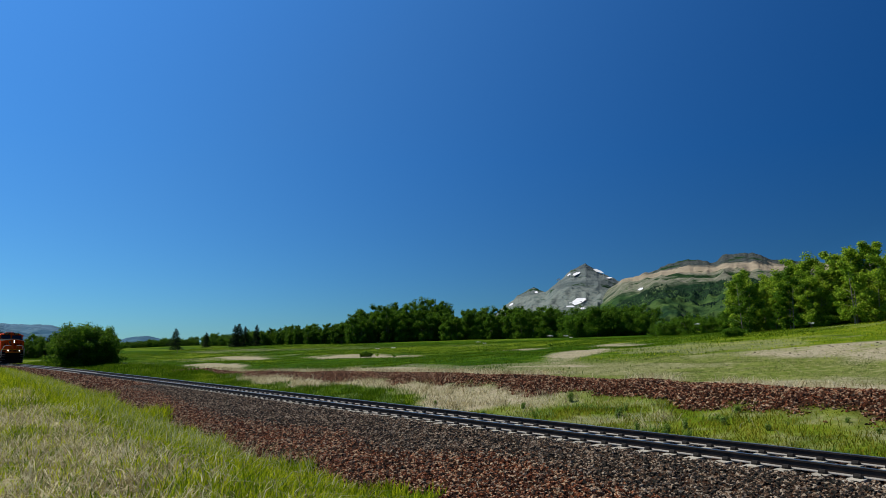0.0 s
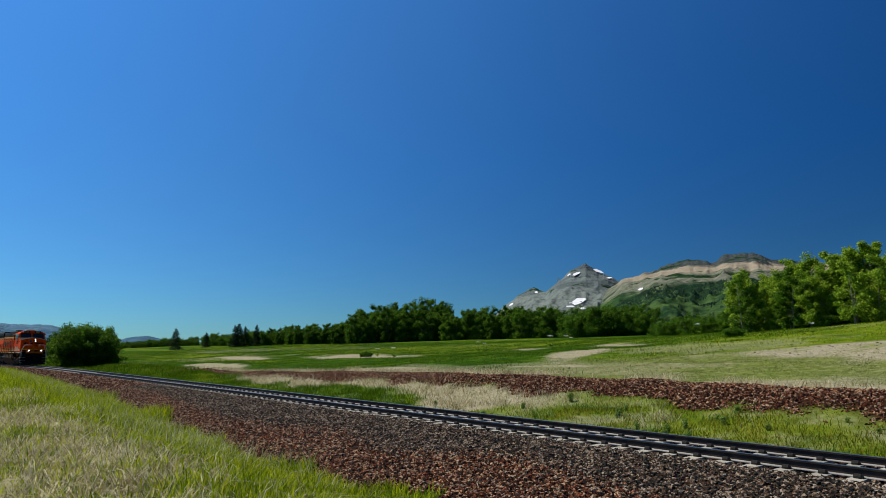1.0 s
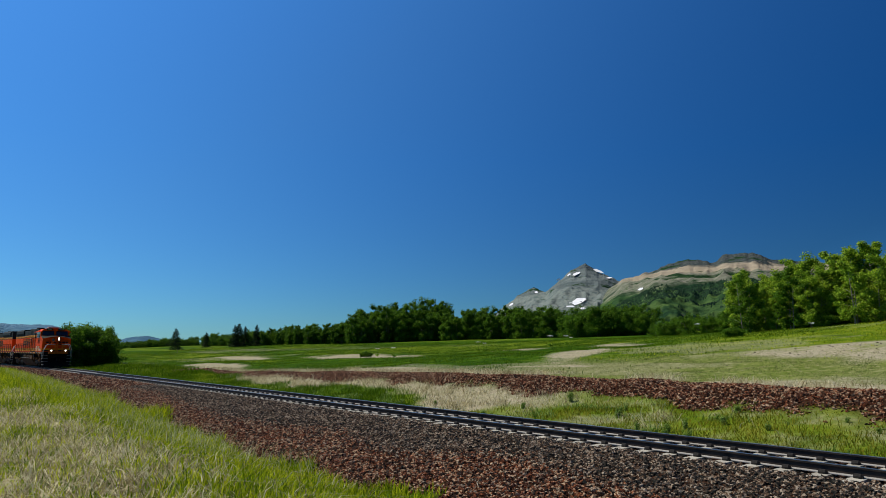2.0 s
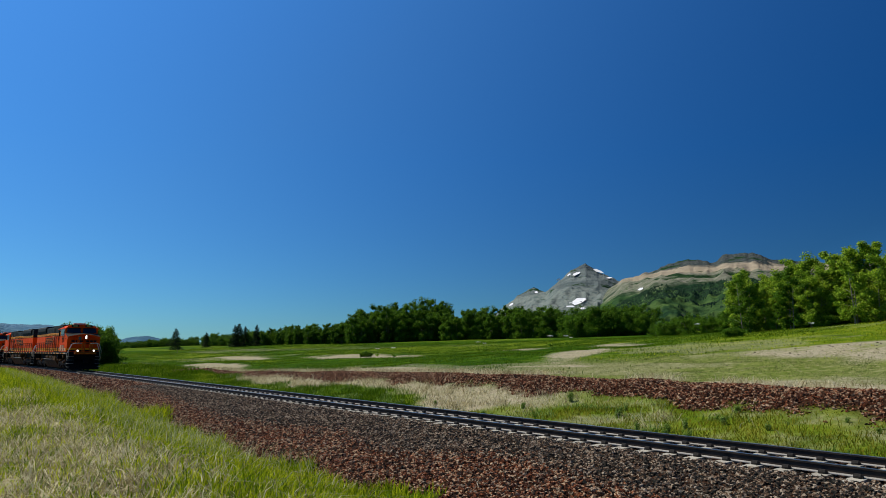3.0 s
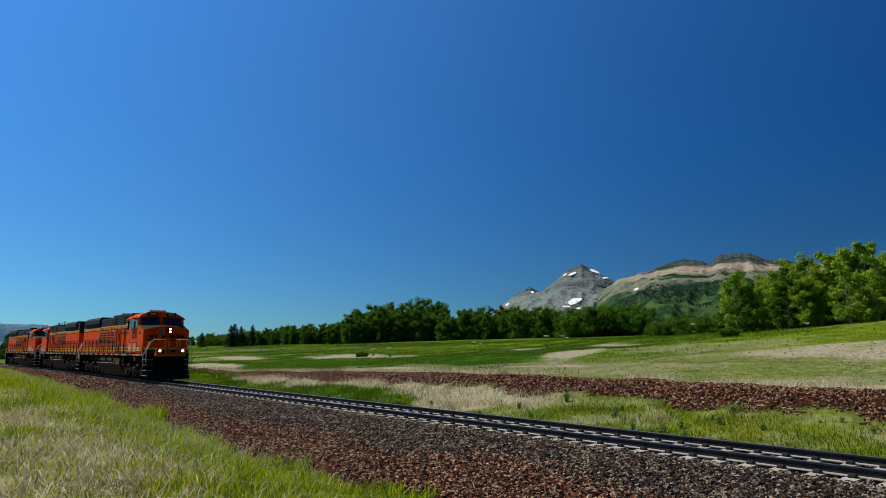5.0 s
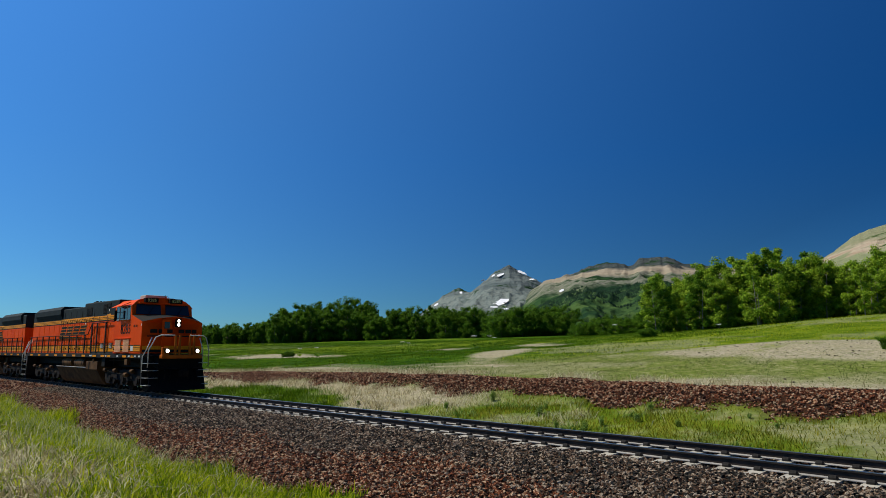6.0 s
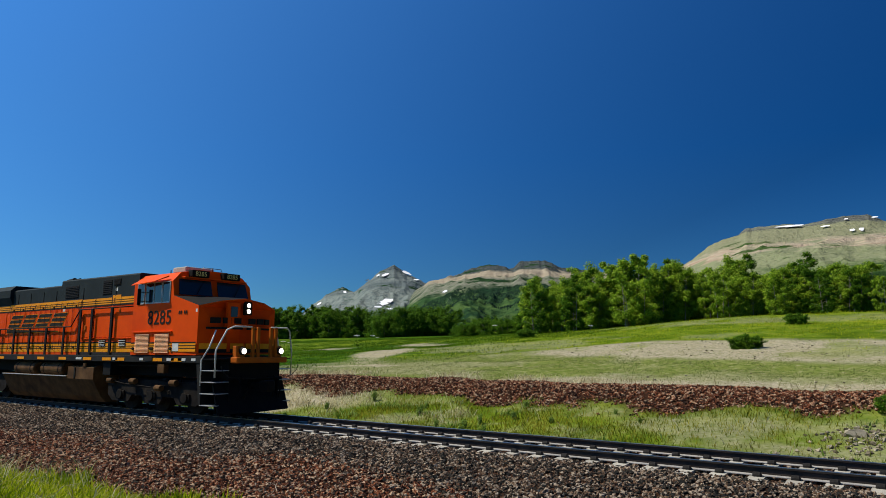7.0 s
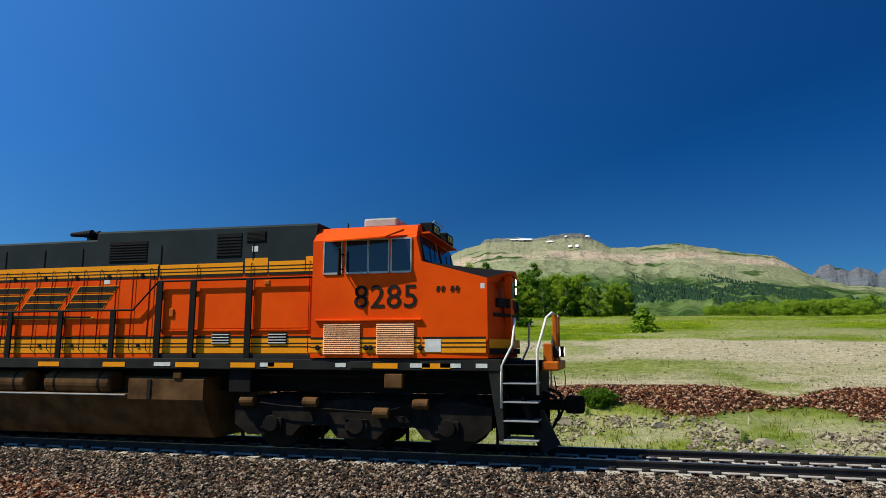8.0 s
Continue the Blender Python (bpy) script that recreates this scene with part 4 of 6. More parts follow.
def plant(template, x, y, size=1.0, turn=0.0, group="", sink=0.1):
    z = float(ground_z(x, y)) - sink
    m = Matrix.Translation((x, y, z)) @ Matrix.Rotation(turn, 4, "Z") @ Matrix.Diagonal((size, size, size, 1))
    if template.name not in used:
        used.add(template.name)
        plain[template.name] = size
        template.matrix_basis = m
        return tagged(template, group=group)
    k = 1 / plain[template.name]
    return tagged(copy_thing(template, m @ Matrix.Diagonal((k, k, k, 1))), group=group)


aspens = [broadleaf("aspen_tree", 8.0, w, k, mt, "leafy green aspen with pale slender trunks", low=0.03, per=105, leaf=0.115)
          for w, k, mt in ((4.6, 3, M_LEAF), (5.2, 4, M_LEAF), (4.2, 2, M_LEAF_DARK), (5.6, 4, M_LEAF), (4.0, 2, M_LEAF))]
dark_aspens = [broadleaf("aspen_tree", 8.0, w, k, M_LEAF_DARK, "dark leafy aspen in the far thicket", low=0.03, per=105, leaf=0.12) for w, k in ((5.4, 4), (4.6, 3), (6.0, 4))]
bushes = [broadleaf("bush", 3.2, w, 5, mt, "rounded green willow bush in the grass", "bush", low=0.05, per=95, leaf=0.065)
          for w, mt in ((4.2, M_LEAF), (4.8, M_LEAF), (3.6, M_LEAF_DARK), (4.6, M_LEAF_DARK))]
spruces = [conifer("spruce_tree", 6.0, w, "dark green spruce standing alone at the field edge") for w in (5.0, 3.8)]
small_spruce = conifer("young_spruce", 1.3, 1.3, "small bushy green spruce on the bare slope", M_LEAF)
low_shrub = broadleaf("low_shrub", 1.1, 1.9, 6, M_LEAF_DARK, "low dark green juniper shrub on the slope", "shrub", low=0.05, per=45, leaf=0.05, bark=M_BARK_DARK)


def polar(off, d):
    a = radians(off)
    return d * math.sin(a), d * math.cos(a)


# tree belts: (azimuth from, to, distance from, to, height from, to, step in degrees, templates, rows)
BELTS_UPLINE = [
    (-77.4, -71.5, 255, 245, 2.6, 3.0, 0.42, "bush", 2),
    (-71.0, -66.5, 235, 215, 3.6, 4.8, 0.4, "bush", 2),
    (-67.0, -58.5, 215, 192, 5.0, 7.2, 0.38, "aspen", 3),
    (-59.2, -51.0, 190, 185, 11.6, 12.2, 0.75, "aspen", 3),
    (-51.5, -41.5, 178, 160, 9.6, 9.0, 0.7, "aspen", 3),
    (-40.5, -34.6, 142, 138, 6.8, 6.8, 0.8, "bush_big", 2),
]
BELTS_AHEAD = [
    (-33.6, -27.0, 118, 108, 3.3, 4.2, 1.0, "bush", 2),
    (-27.0, -19.6, 88, 84, 8.1, 8.7, 1.25, "aspen", 3),
    (-20.0, -10.5, 82, 82, 8.8, 7.9, 1.25, "aspen", 3),
    (-10.5, -1.0, 82, 84, 7.4, 6.2, 1.3, "aspen", 3),
    (-1.0, 2.2, 85, 86, 5.2, 4.8, 1.2, "aspen", 2),
    (8.5, 19.0, 104, 108, 3.6, 4.2, 1.3, "bush", 2),
    (19.0, 34.0, 108, 100, 5, 6, 1.8, "aspen", 1),
    (-84.5, -81.0, 190, 180, 6.5, 6.0, 0.7, "mix", 2),
]
for a0, a1, d0, d1, h0, h1, st, kind, rows_ in BELTS_UPLINE + BELTS_AHEAD:
    n_ = int(abs(a1 - a0) / st) + 1
    for row in range(rows_):
        for i in range(n_):
            t = (i + rng.random() * 0.8) / n_
            x, y = polar(a0 + (a1 - a0) * t, (d0 + (d1 - d0) * t) * (1 + 0.045 * row) + rng.normal() * 1.2)
            h = (h0 + (h1 - h0) * t) * (0.66 + 0.34 * rng.random()) * (1.0 if row else 0.86)
            if kind == "aspen" or (kind == "mix" and rng.random() < 0.7):
                stand = dark_aspens if a1 < -40 else aspens
                tp, full = stand[int(rng.integers(len(stand)))], 8.0
            elif kind == "mix":
                tp, full = spruces[int(rng.integers(2))], 6.0
            else:
                tp, full = bushes[int(rng.integers(2)) + 2 * (a1 < -26)], 3.2
            plant(tp, x, y, h / full, rng.random() * 6.28, "trees along the field edge")
for off, d, h in [(-73.2, 205, 6.4), (-70.9, 210, 4.6), (-68.7, 205, 6.6), (-68.4, 206, 7.0), (-67.9, 208, 6.2), (-67.0, 206, 6.6), (-77.6, 215, 4.5), (-30.5, 150, 5)]:
    x, y = polar(off, d)
    plant(spruces[int(rng.integers(2))], x, y, h / 6.0, rng.random() * 6, "spruces at the field edge")
for off, d, h in [(-80.2, 120, 5.8), (-79.9, 119, 7.4), (-79.5, 118, 8.2), (-79.1, 119, 7.4), (-78.6, 120, 5.4), (-79.8, 124, 7.7), (-79.2, 125, 7.6)]:
    x, y = polar(off, d)
    plant(bushes[2], x, y, 0.74 * h / 3.2, rng.random() * 6, "thicket beside the track")
plant(low_shrub, -8.2, 43.4, 0.75, 0.3)
plant(low_shrub, -0.4, 25.0, 0.55, 1.3)
plant(low_shrub, *polar(-7.0, 62), 0.8, 2.0)
plant(low_shrub, *polar(-27.9, 71), 0.8, 1.0)
plant(low_shrub, *polar(-58.0, 95), 0.7, 1.0)
plant(small_spruce, *polar(2.9, 55), 1.6, 0.0)


# ---- small things in the grass ----
M_STALK = material("green_stalk", [(0.06, 0.10, 0.02), (0.12, 0.17, 0.03)], scale=8, rough=0.7)
M_PETAL = material("white_petal", [(0.62, 0.62, 0.55), (0.78, 0.78, 0.72)], scale=8, rough=0.7)
M_WOOD_GREY = material("weathered_wood", [(0.09, 0.075, 0.06), (0.17, 0.15, 0.125)], scale=6, rough=0.9, bump=0.4)
M_TWIG = material("bleached_twig", [(0.30, 0.25, 0.18), (0.45, 0.39, 0.30)], scale=9, rough=0.9)


def make_umbel():
    root = tagged(new("cow_parsnip"), "tall wild plant with flat white flower heads", "wildflower", group="white umbels in the grass")
    wood, heads = [tube([(0, 0, -0.1), (0.03, 0, 0.6), (0, 0.02, 1.2)], [0.018, 0.014, 0.008])], []
    for k in range(5):
        a = 2 * math.pi * k / 5
        tip = (0.22 * math.cos(a) * (k > 0), 0.22 * math.sin(a) * (k > 0), 1.28 + 0.05 * (k % 2))
        wood.append(tube([(0, 0.01, 0.75 + 0.08 * k), tip], [0.008, 0.005], 4))
        heads.append(np.array(tip))
    v, f = join(wood)
    big_mesh("stalk", v, f, M_STALK, root)
    v, t = leaf_cloud(heads, [0.15] * 5, 40, 0.035, 0.25)
    big_mesh("flower_head", v, t, M_PETAL, root)
    v, t = leaf_cloud([np.array((0.15, 0, 0.3)), np.array((-0.12, 0.1, 0.45)), np.array((0, -0.15, 0.35))], [0.22] * 3, 26, 0.09, 0.5)
    big_mesh("leaf", v, t, M_LEAF, root)
    return root


umbel = make_umbel()


def make_weed(seed, height):
    """A leafy herb: a few leaning stems set with narrow leaves."""
    r = random.Random(seed)
    root = tagged(new("weed"), "leafy blue-green weed growing in the ditch", "weed", group="weeds in the ditch")
    stems, spots, sizes = [], [], []
    for k in range(9):
        a, lean, h = r.uniform(0, 6.28), r.uniform(0.05, 0.45), height * r.uniform(0.6, 1.0)
        tip = (math.cos(a) * lean * h, math.sin(a) * lean * h, h)
        stems.append(tube([(0.05 * math.cos(a), 0.05 * math.sin(a), -0.05), (tip[0] * 0.4, tip[1] * 0.4, h * 0.55), tip], [0.008, 0.006, 0.003], 4))
        for q in (0.3, 0.5, 0.7, 0.85, 1.0):
            spots.append(np.array(tip) * q)
            sizes.append(0.12 * (1.15 - 0.6 * q))
    v, f = join(stems)
    big_mesh("stalk", v, f, M_STALK, root)
    v, t = leaf_cloud(spots, sizes, 16, 0.024, 1.5)
    tagged(big_mesh("leaf", v, t, M_WEED, root), kind="stuff")
    return root


weed_kinds = [make_weed(k, h) for k, h in ((1, 0.42), (2, 0.34), (3, 0.52))]
weed_spots = scatter(420, -30, 4, 4.0, 11.2, lambda x, y: 0.15 + 0.85 * smoothstep(0.5, 0.75, vnoise(x, y, 1.6, 79)) * (1 - 0.8 * smoothstep(-3, 2, x)))[:30]
for i, (x, y) in enumerate(weed_spots):
    plant(weed_kinds[i % 3], x, y, 0.5 + 0.45 * rng.random(), rng.random() * 6.28, "weeds in the ditch", 0.03)
for off, d, s in [(-42.3, 88, 1.2), (-41.0, 92, 1.0), (-40.6, 90, 0.9), (-55.6, 84, 1.0), (-57.0, 90, 0.9), (-48.4, 96, 1.1), (-47.9, 97, 0.9), (-30.5, 92, 1.1), (-22.5, 62, 0.7)]:
    plant(umbel, *polar(off, d), s, off, "white umbels in the grass", 0.02)
post = tagged(mesh_object("fence_post", *tube([(0, 0, -0.3), (0.01, 0, 0.7), (0, 0.01, 1.35), (0, 0.01, 1.36)], [0.06, 0.055, 0.05, 0.001], 8), M_WOOD_GREY),
              "weathered grey wooden fence post in the grass", "fence post")
for off, d in [(-64.2, 150), (-66.3, 152), (-60.0, 148), (-70.5, 160), (-73.0, 168)]:
    plant(post, *polar(off, d), 1.0, off, "fence posts across the field", 0.0)


def make_twig():
    wood = [tube([(-0.5, 0, 0.03), (-0.1, 0.05, 0.06), (0.5, -0.02, 0.04)], [0.008, 0.012, 0.004], 5), tube([(0.1, 0.03, 0.05), (0.3, 0.16, 0.07)], [0.006, 0.003], 4)]
    v, f = join(wood)
    return tagged(mesh_object("twig", v, f, M_TWIG), "bleached dry twig lying on the ground", "twig")


twig = make_twig()
for x, y, s, a in [(-10.5, 9.3, 0.7, 2.4), (-12.5, 9.9, 0.4, 0.3), (-15.6, 2.2, 1.3, 0.5), (-13.5, 3.2, 1.0, 1.9), (-14.4, 1.9, 1.2, 2.7), (-17.5, 3.4, 1.4, 0.9),
                   (-11.8, 4.2, 0.8, 2.1), (-16.5, 1.6, 1.5, 3.4), (-6.2, 9.7, 0.4, 1.0), (-3.4, 10.4, 0.35, 2.2)]:
    plant(twig, x, y, s, a, "dry twigs on the bank", -0.02)
for x, y in scatter(26, -27, -9, -12.4, -9.0, lambda x, y: np.ones_like(x)):
    plant(twig, x, y, 0.4 + 0.7 * rng.random(), rng.random() * 6, "dry twigs on the bank", -0.03)


# ---- the train ----
M_ORANGE = material("orange_paint", [(0.69, 0.058, 0.0008), (0.78, 0.078, 0.001), (0.73, 0.067, 0.0008)], scale=0.7, rough=0.6, bump=0.01,
                    bump_scale=5, vary="object", amount=0.2, mottle=0.04)
M_YELLOW = material("yellow_paint", [(0.82, 0.28, 0.008), (0.90, 0.33, 0.012)], scale=1.5, rough=0.45, bump=0.02)
M_DARK = material("dark_green_paint", [(0.010, 0.018, 0.020), (0.019, 0.030, 0.033)], scale=1.6, rough=0.8, bump=0.03, vary="object", amount=0.3)
M_BLACK = material("black_paint", [(0.0039, 0.0039, 0.0039), (0.0085, 0.0077, 0.0069)], scale=3, rough=0.8, bump=0.05)
M_GRIME = material("underframe_grime", [(0.0039, 0.0032, 0.0026), (0.0104, 0.0078, 0.0058), (0.022, 0.0162, 0.0116)], scale=3, rough=0.85, bump=0.2)
M_TANK = material("tank_dust", [(0.0459, 0.0205, 0.0058), (0.0976, 0.0459, 0.0137), (0.1492, 0.0761, 0.0266)], scale=2.2, rough=0.75, bump=0.06)
M_SILL = material("sill_grey", [(0.011, 0.0116, 0.011), (0.0248, 0.0242, 0.0209)], scale=3, rough=0.8)
M_SILVER = material("bare_metal", [(0.3, 0.3, 0.29), (0.44, 0.44, 0.42)], scale=8, rough=0.45, metal=0.3)
M_GRAB = material("white_rail_paint", [(0.58, 0.56, 0.48), (0.74, 0.72, 0.64)], scale=8, rough=0.55)
# body-orange louvres, their colour paled to carry the glints of sun
M_SLAT = material("louvre_paint_glint", [(0.82, 0.40, 0.18), (0.90, 0.48, 0.24)], scale=6, rough=0.3)
M_ROOFBOX = material("roof_box_grey", [(0.34, 0.34, 0.29), (0.46, 0.45, 0.39)], scale=4, rough=0.7)
M_AMBER = material("amber_paint", [(0.408, 0.085, 0.0034), (0.493, 0.119, 0.0059)], scale=3, rough=0.55, bump=0.02)
M_WHITE = material("white_marking", [(0.55, 0.55, 0.5), (0.72, 0.72, 0.67)], scale=8, rough=0.6)
M_LINE = material("stripe_dark", [(0.0108, 0.0096, 0.0072), (0.018, 0.0162, 0.012)], scale=6, rough=0.8)
M_STEEL = material("wheel_steel", [(0.0059, 0.0049, 0.0039), (0.0171, 0.0137, 0.0108)], scale=6, rough=0.8)
M_NUMBER = material("number_yellow", [(0.75, 0.6, 0.2), (0.85, 0.7, 0.28)], scale=5, rough=0.6)

M_GLASS = bpy.data.materials.new("cab_glass")
M_GLASS.use_nodes = True
g_ = M_GLASS.node_tree.nodes["Principled BSDF"]
g_.inputs["Base Color"].default_value = (0.012, 0.022, 0.035, 1)
g_.inputs["Roughness"].default_value, g_.inputs["IOR"].default_value = 0.06, 1.52

M_LAMP = bpy.data.materials.new("headlight_glow")
M_LAMP.use_nodes = True
e_ = M_LAMP.node_tree.nodes["Principled BSDF"]
e_.inputs["Emission Color"].default_value = (1.0, 0.93, 0.78, 1)
e_.inputs["Emission Strength"].default_value = 4.0


def box(bm, x0, x1, y0, y1, z0, z1, bevel=0.0, mat_index=0):
    m = Matrix.Translation(((x0 + x1) / 2, (y0 + y1) / 2, (z0 + z1) / 2)) @ Matrix.Diagonal((abs(x1 - x0), abs(y1 - y0), abs(z1 - z0), 1))
    made = bmesh.ops.create_cube(bm, size=1, matrix=m)["verts"]
    if bevel:
        edges = list({e for v in made for e in v.link_edges})
        bmesh.ops.bevel(bm, geom=edges, offset=bevel, segments=2, profile=0.5, affect="EDGES")
    return bm


def block(name, dims, mat, parent, bevel=0.01, label=""):
    return part(name, box(bmesh.new(), *dims, bevel=bevel), mat, parent, label)


def bar(name, points, radius, mat, parent, sides=8, label=""):
    """A bent round bar through the points."""
    v, f = tube(points, [radius] * len(points), sides)
    f += [tuple(range(sides - 1, -1, -1)), tuple(range(len(v) - sides, len(v)))]
    ob = mesh_object(name, v, f, mat, parent, smooth=True)
    if label:
        tagged(ob, label=label)
    return ob


def loft(bm, sections, close=True):
    """Faces between rings of equal length."""
    rings = [[bm.verts.new(p) for p in s] for s in sections]
    k = len(rings[0])
    for a, b in zip(rings, rings[1:]):
        for j in range(k if close else k - 1):
            bm.faces.new((a[j], a[(j + 1) % k], b[(j + 1) % k], b[j]))
    if close:
        bm.faces.new(rings[0][::-1])
        bm.faces.new(rings[-1])
    return bm


def drum(bm, centre, axis, radius, length, segs=20, bevel=0.0, r2=None):
    q = Vector(axis).to_track_quat("Z", "Y").to_matrix().to_4x4()
    made = bmesh.ops.create_cone(bm, cap_ends=True, segments=segs, radius1=radius, radius2=radius if r2 is None else r2, depth=length,
                                 matrix=Matrix.Translation(centre) @ q)["verts"]
    if bevel:
        rim = [e for e in {e for v in made for e in v.link_edges} if any(len(f.verts) > 4 for f in e.link_faces)]
        bmesh.ops.bevel(bm, geom=rim, offset=bevel, segments=3, profile=0.5, affect="EDGES")
    return bm


def lettering(name, text, height, m, mat, parent, label=""):
    """Writing as thin solid letters, its lower left corner at the pose m, facing the pose's +z."""
    for i, ch in enumerate(text):
        cu = bpy.data.curves.new(name, "FONT")
        cu.body, cu.size, cu.extrude = ch, height / 0.70, 0.003
        cu.offset = 0.004 * height
        tmp = bpy.data.objects.new(name, cu)
        me = bpy.data.meshes.new_from_object(tmp)
        bpy.data.objects.remove(tmp)
        me.materials.clear()
        me.materials.append(mat)
        ob = new(name, me)
        ob.parent, ob.matrix_basis = parent, m @ Matrix.Translation((i * 0.74 * height, 0, 0)) @ Matrix.Diagonal((1.0, 0.98, 1, 1))
        if label:
            tagged(ob, label=label)


def slanted(bm, x0, x1, z0, z1, y, slant=0.0, depth=0.006, z1b=None):
    """A flat parallelogram on a side wall at y."""
    z1b = z1 if z1b is None else z1b
    q = [(x0, z0), (x1, z0), (x1 + slant, z1b), (x0 + slant, z1)]
    s = 1 if y > 0 else -1
    a = [bm.verts.new((p[0], y, p[1])) for p in q]
    b = [bm.verts.new((p[0], y + s * depth, p[1])) for p in q]
    bm.faces.new(a)
    bm.faces.new(b[::-1])
    for i in range(4):
        bm.faces.new((a[i], a[(i + 1) % 4], b[(i + 1) % 4], b[i]))
    return bm


CAB_W, HOOD_W = 1.52, 1.36
for paint in (M_ORANGE, M_YELLOW):
    paint.node_tree.nodes["Principled BSDF"].inputs["Specular IOR Level"].default_value = 0.06
WHEEL_R = 0.533
wheelsets = []


def make_truck(loco, xc):
    truck = block("truck", (xc - 2.55, xc + 2.55, -0.72, 0.72, 0.62, 1.05), M_BLACK, loco, 0.04)
    for side in (-1, 1):
        y0, y1 = side * 1.02, side * 1.20
        bm = bmesh.new()
        prof = [(-2.7, 0.50), (-2.4, 0.30), (-1.4, 0.30), (-1.2, 0.52), (-0.62, 0.52), (-0.42, 0.28), (0.42, 0.28), (0.62, 0.52), (1.2, 0.52),
                (1.4, 0.30), (2.4, 0.30), (2.7, 0.50), (2.72, 0.92), (2.2, 1.02), (1.0, 0.98), (0, 1.05), (-1.0, 0.98), (-2.2, 1.02), (-2.72, 0.92)]
        loft(bm, [[(xc + p[0], y0, p[1]) for p in prof], [(xc + p[0], y1, p[1]) for p in prof]])
        part("side_frame", bm, M_GRIME, truck)
        for dx in (-1.85, 0, 1.85):
            bm = drum(bmesh.new(), (xc + dx, side * 1.22, WHEEL_R), (0, 1, 0), 0.17, 0.14, 14, 0.02)
            box(bm, xc + dx - 0.24, xc + dx + 0.24, side * 1.1, side * 1.25, 0.42, 0.66, 0.02)
            part("journal_box", bm, M_GRIME, truck)
        for dx in (-2.35, -0.95, 0.55, 1.35):
            part("brake_cylinder", drum(bmesh.new(), (xc + dx, side * 1.32, 0.98 if dx != 0.55 else 0.80), (1, 0, 0), 0.10, 0.32, 14, 0.02), M_TANK, truck)
        for dx in (-0.93, 0.93):
            pts = [(xc + dx, side * 1.12, 0.50 + k * 0.02) for k in range(13)]
            mesh_object("spring", *tube(pts, [0.085 + 0.02 * (k % 2) for k in range(13)], 12), M_GRIME, truck)
        for dx in (-2.75, -0.92, 0.92, 2.75):
            block("sand_pipe", (xc + dx - 0.03, xc + dx + 0.03, side * 0.74, side * 0.80, 0.12, 1.1), M_GRIME, truck, 0.008)
        bar("brake_rod", [(xc - 2.3, side * 1.30, 0.98), (xc - 1.6, side * 1.32, 0.9), (xc + 0.5, side * 1.32, 0.8), (xc + 1.4, side * 1.30, 1.02)], 0.014, M_GRIME, truck)
    for dx in (-1.85, 0, 1.85):
        bm = drum(bmesh.new(), (0, 0, 0), (0, 1, 0), 0.10, 2.1, 12)
        for side in (-1, 1):
            drum(bm, (0, side * 0.755, 0), (0, 1, 0), WHEEL_R, 0.13, 36, 0.012)
            drum(bm, (0, side * 0.70, 0), (0, 1, 0), WHEEL_R + 0.028, 0.03, 36)
            for k in range(5):
                a = 2 * math.pi * k / 5
                drum(bm, (0.28 * math.cos(a), side * 0.82, 0.28 * math.sin(a)), (0, 1, 0), 0.035, 0.03, 8)
        w = part("wheelset", bm, M_STEEL, truck)
        w.location = (xc + dx, 0, WHEEL_R)
        wheelsets.append(w)
    return truck


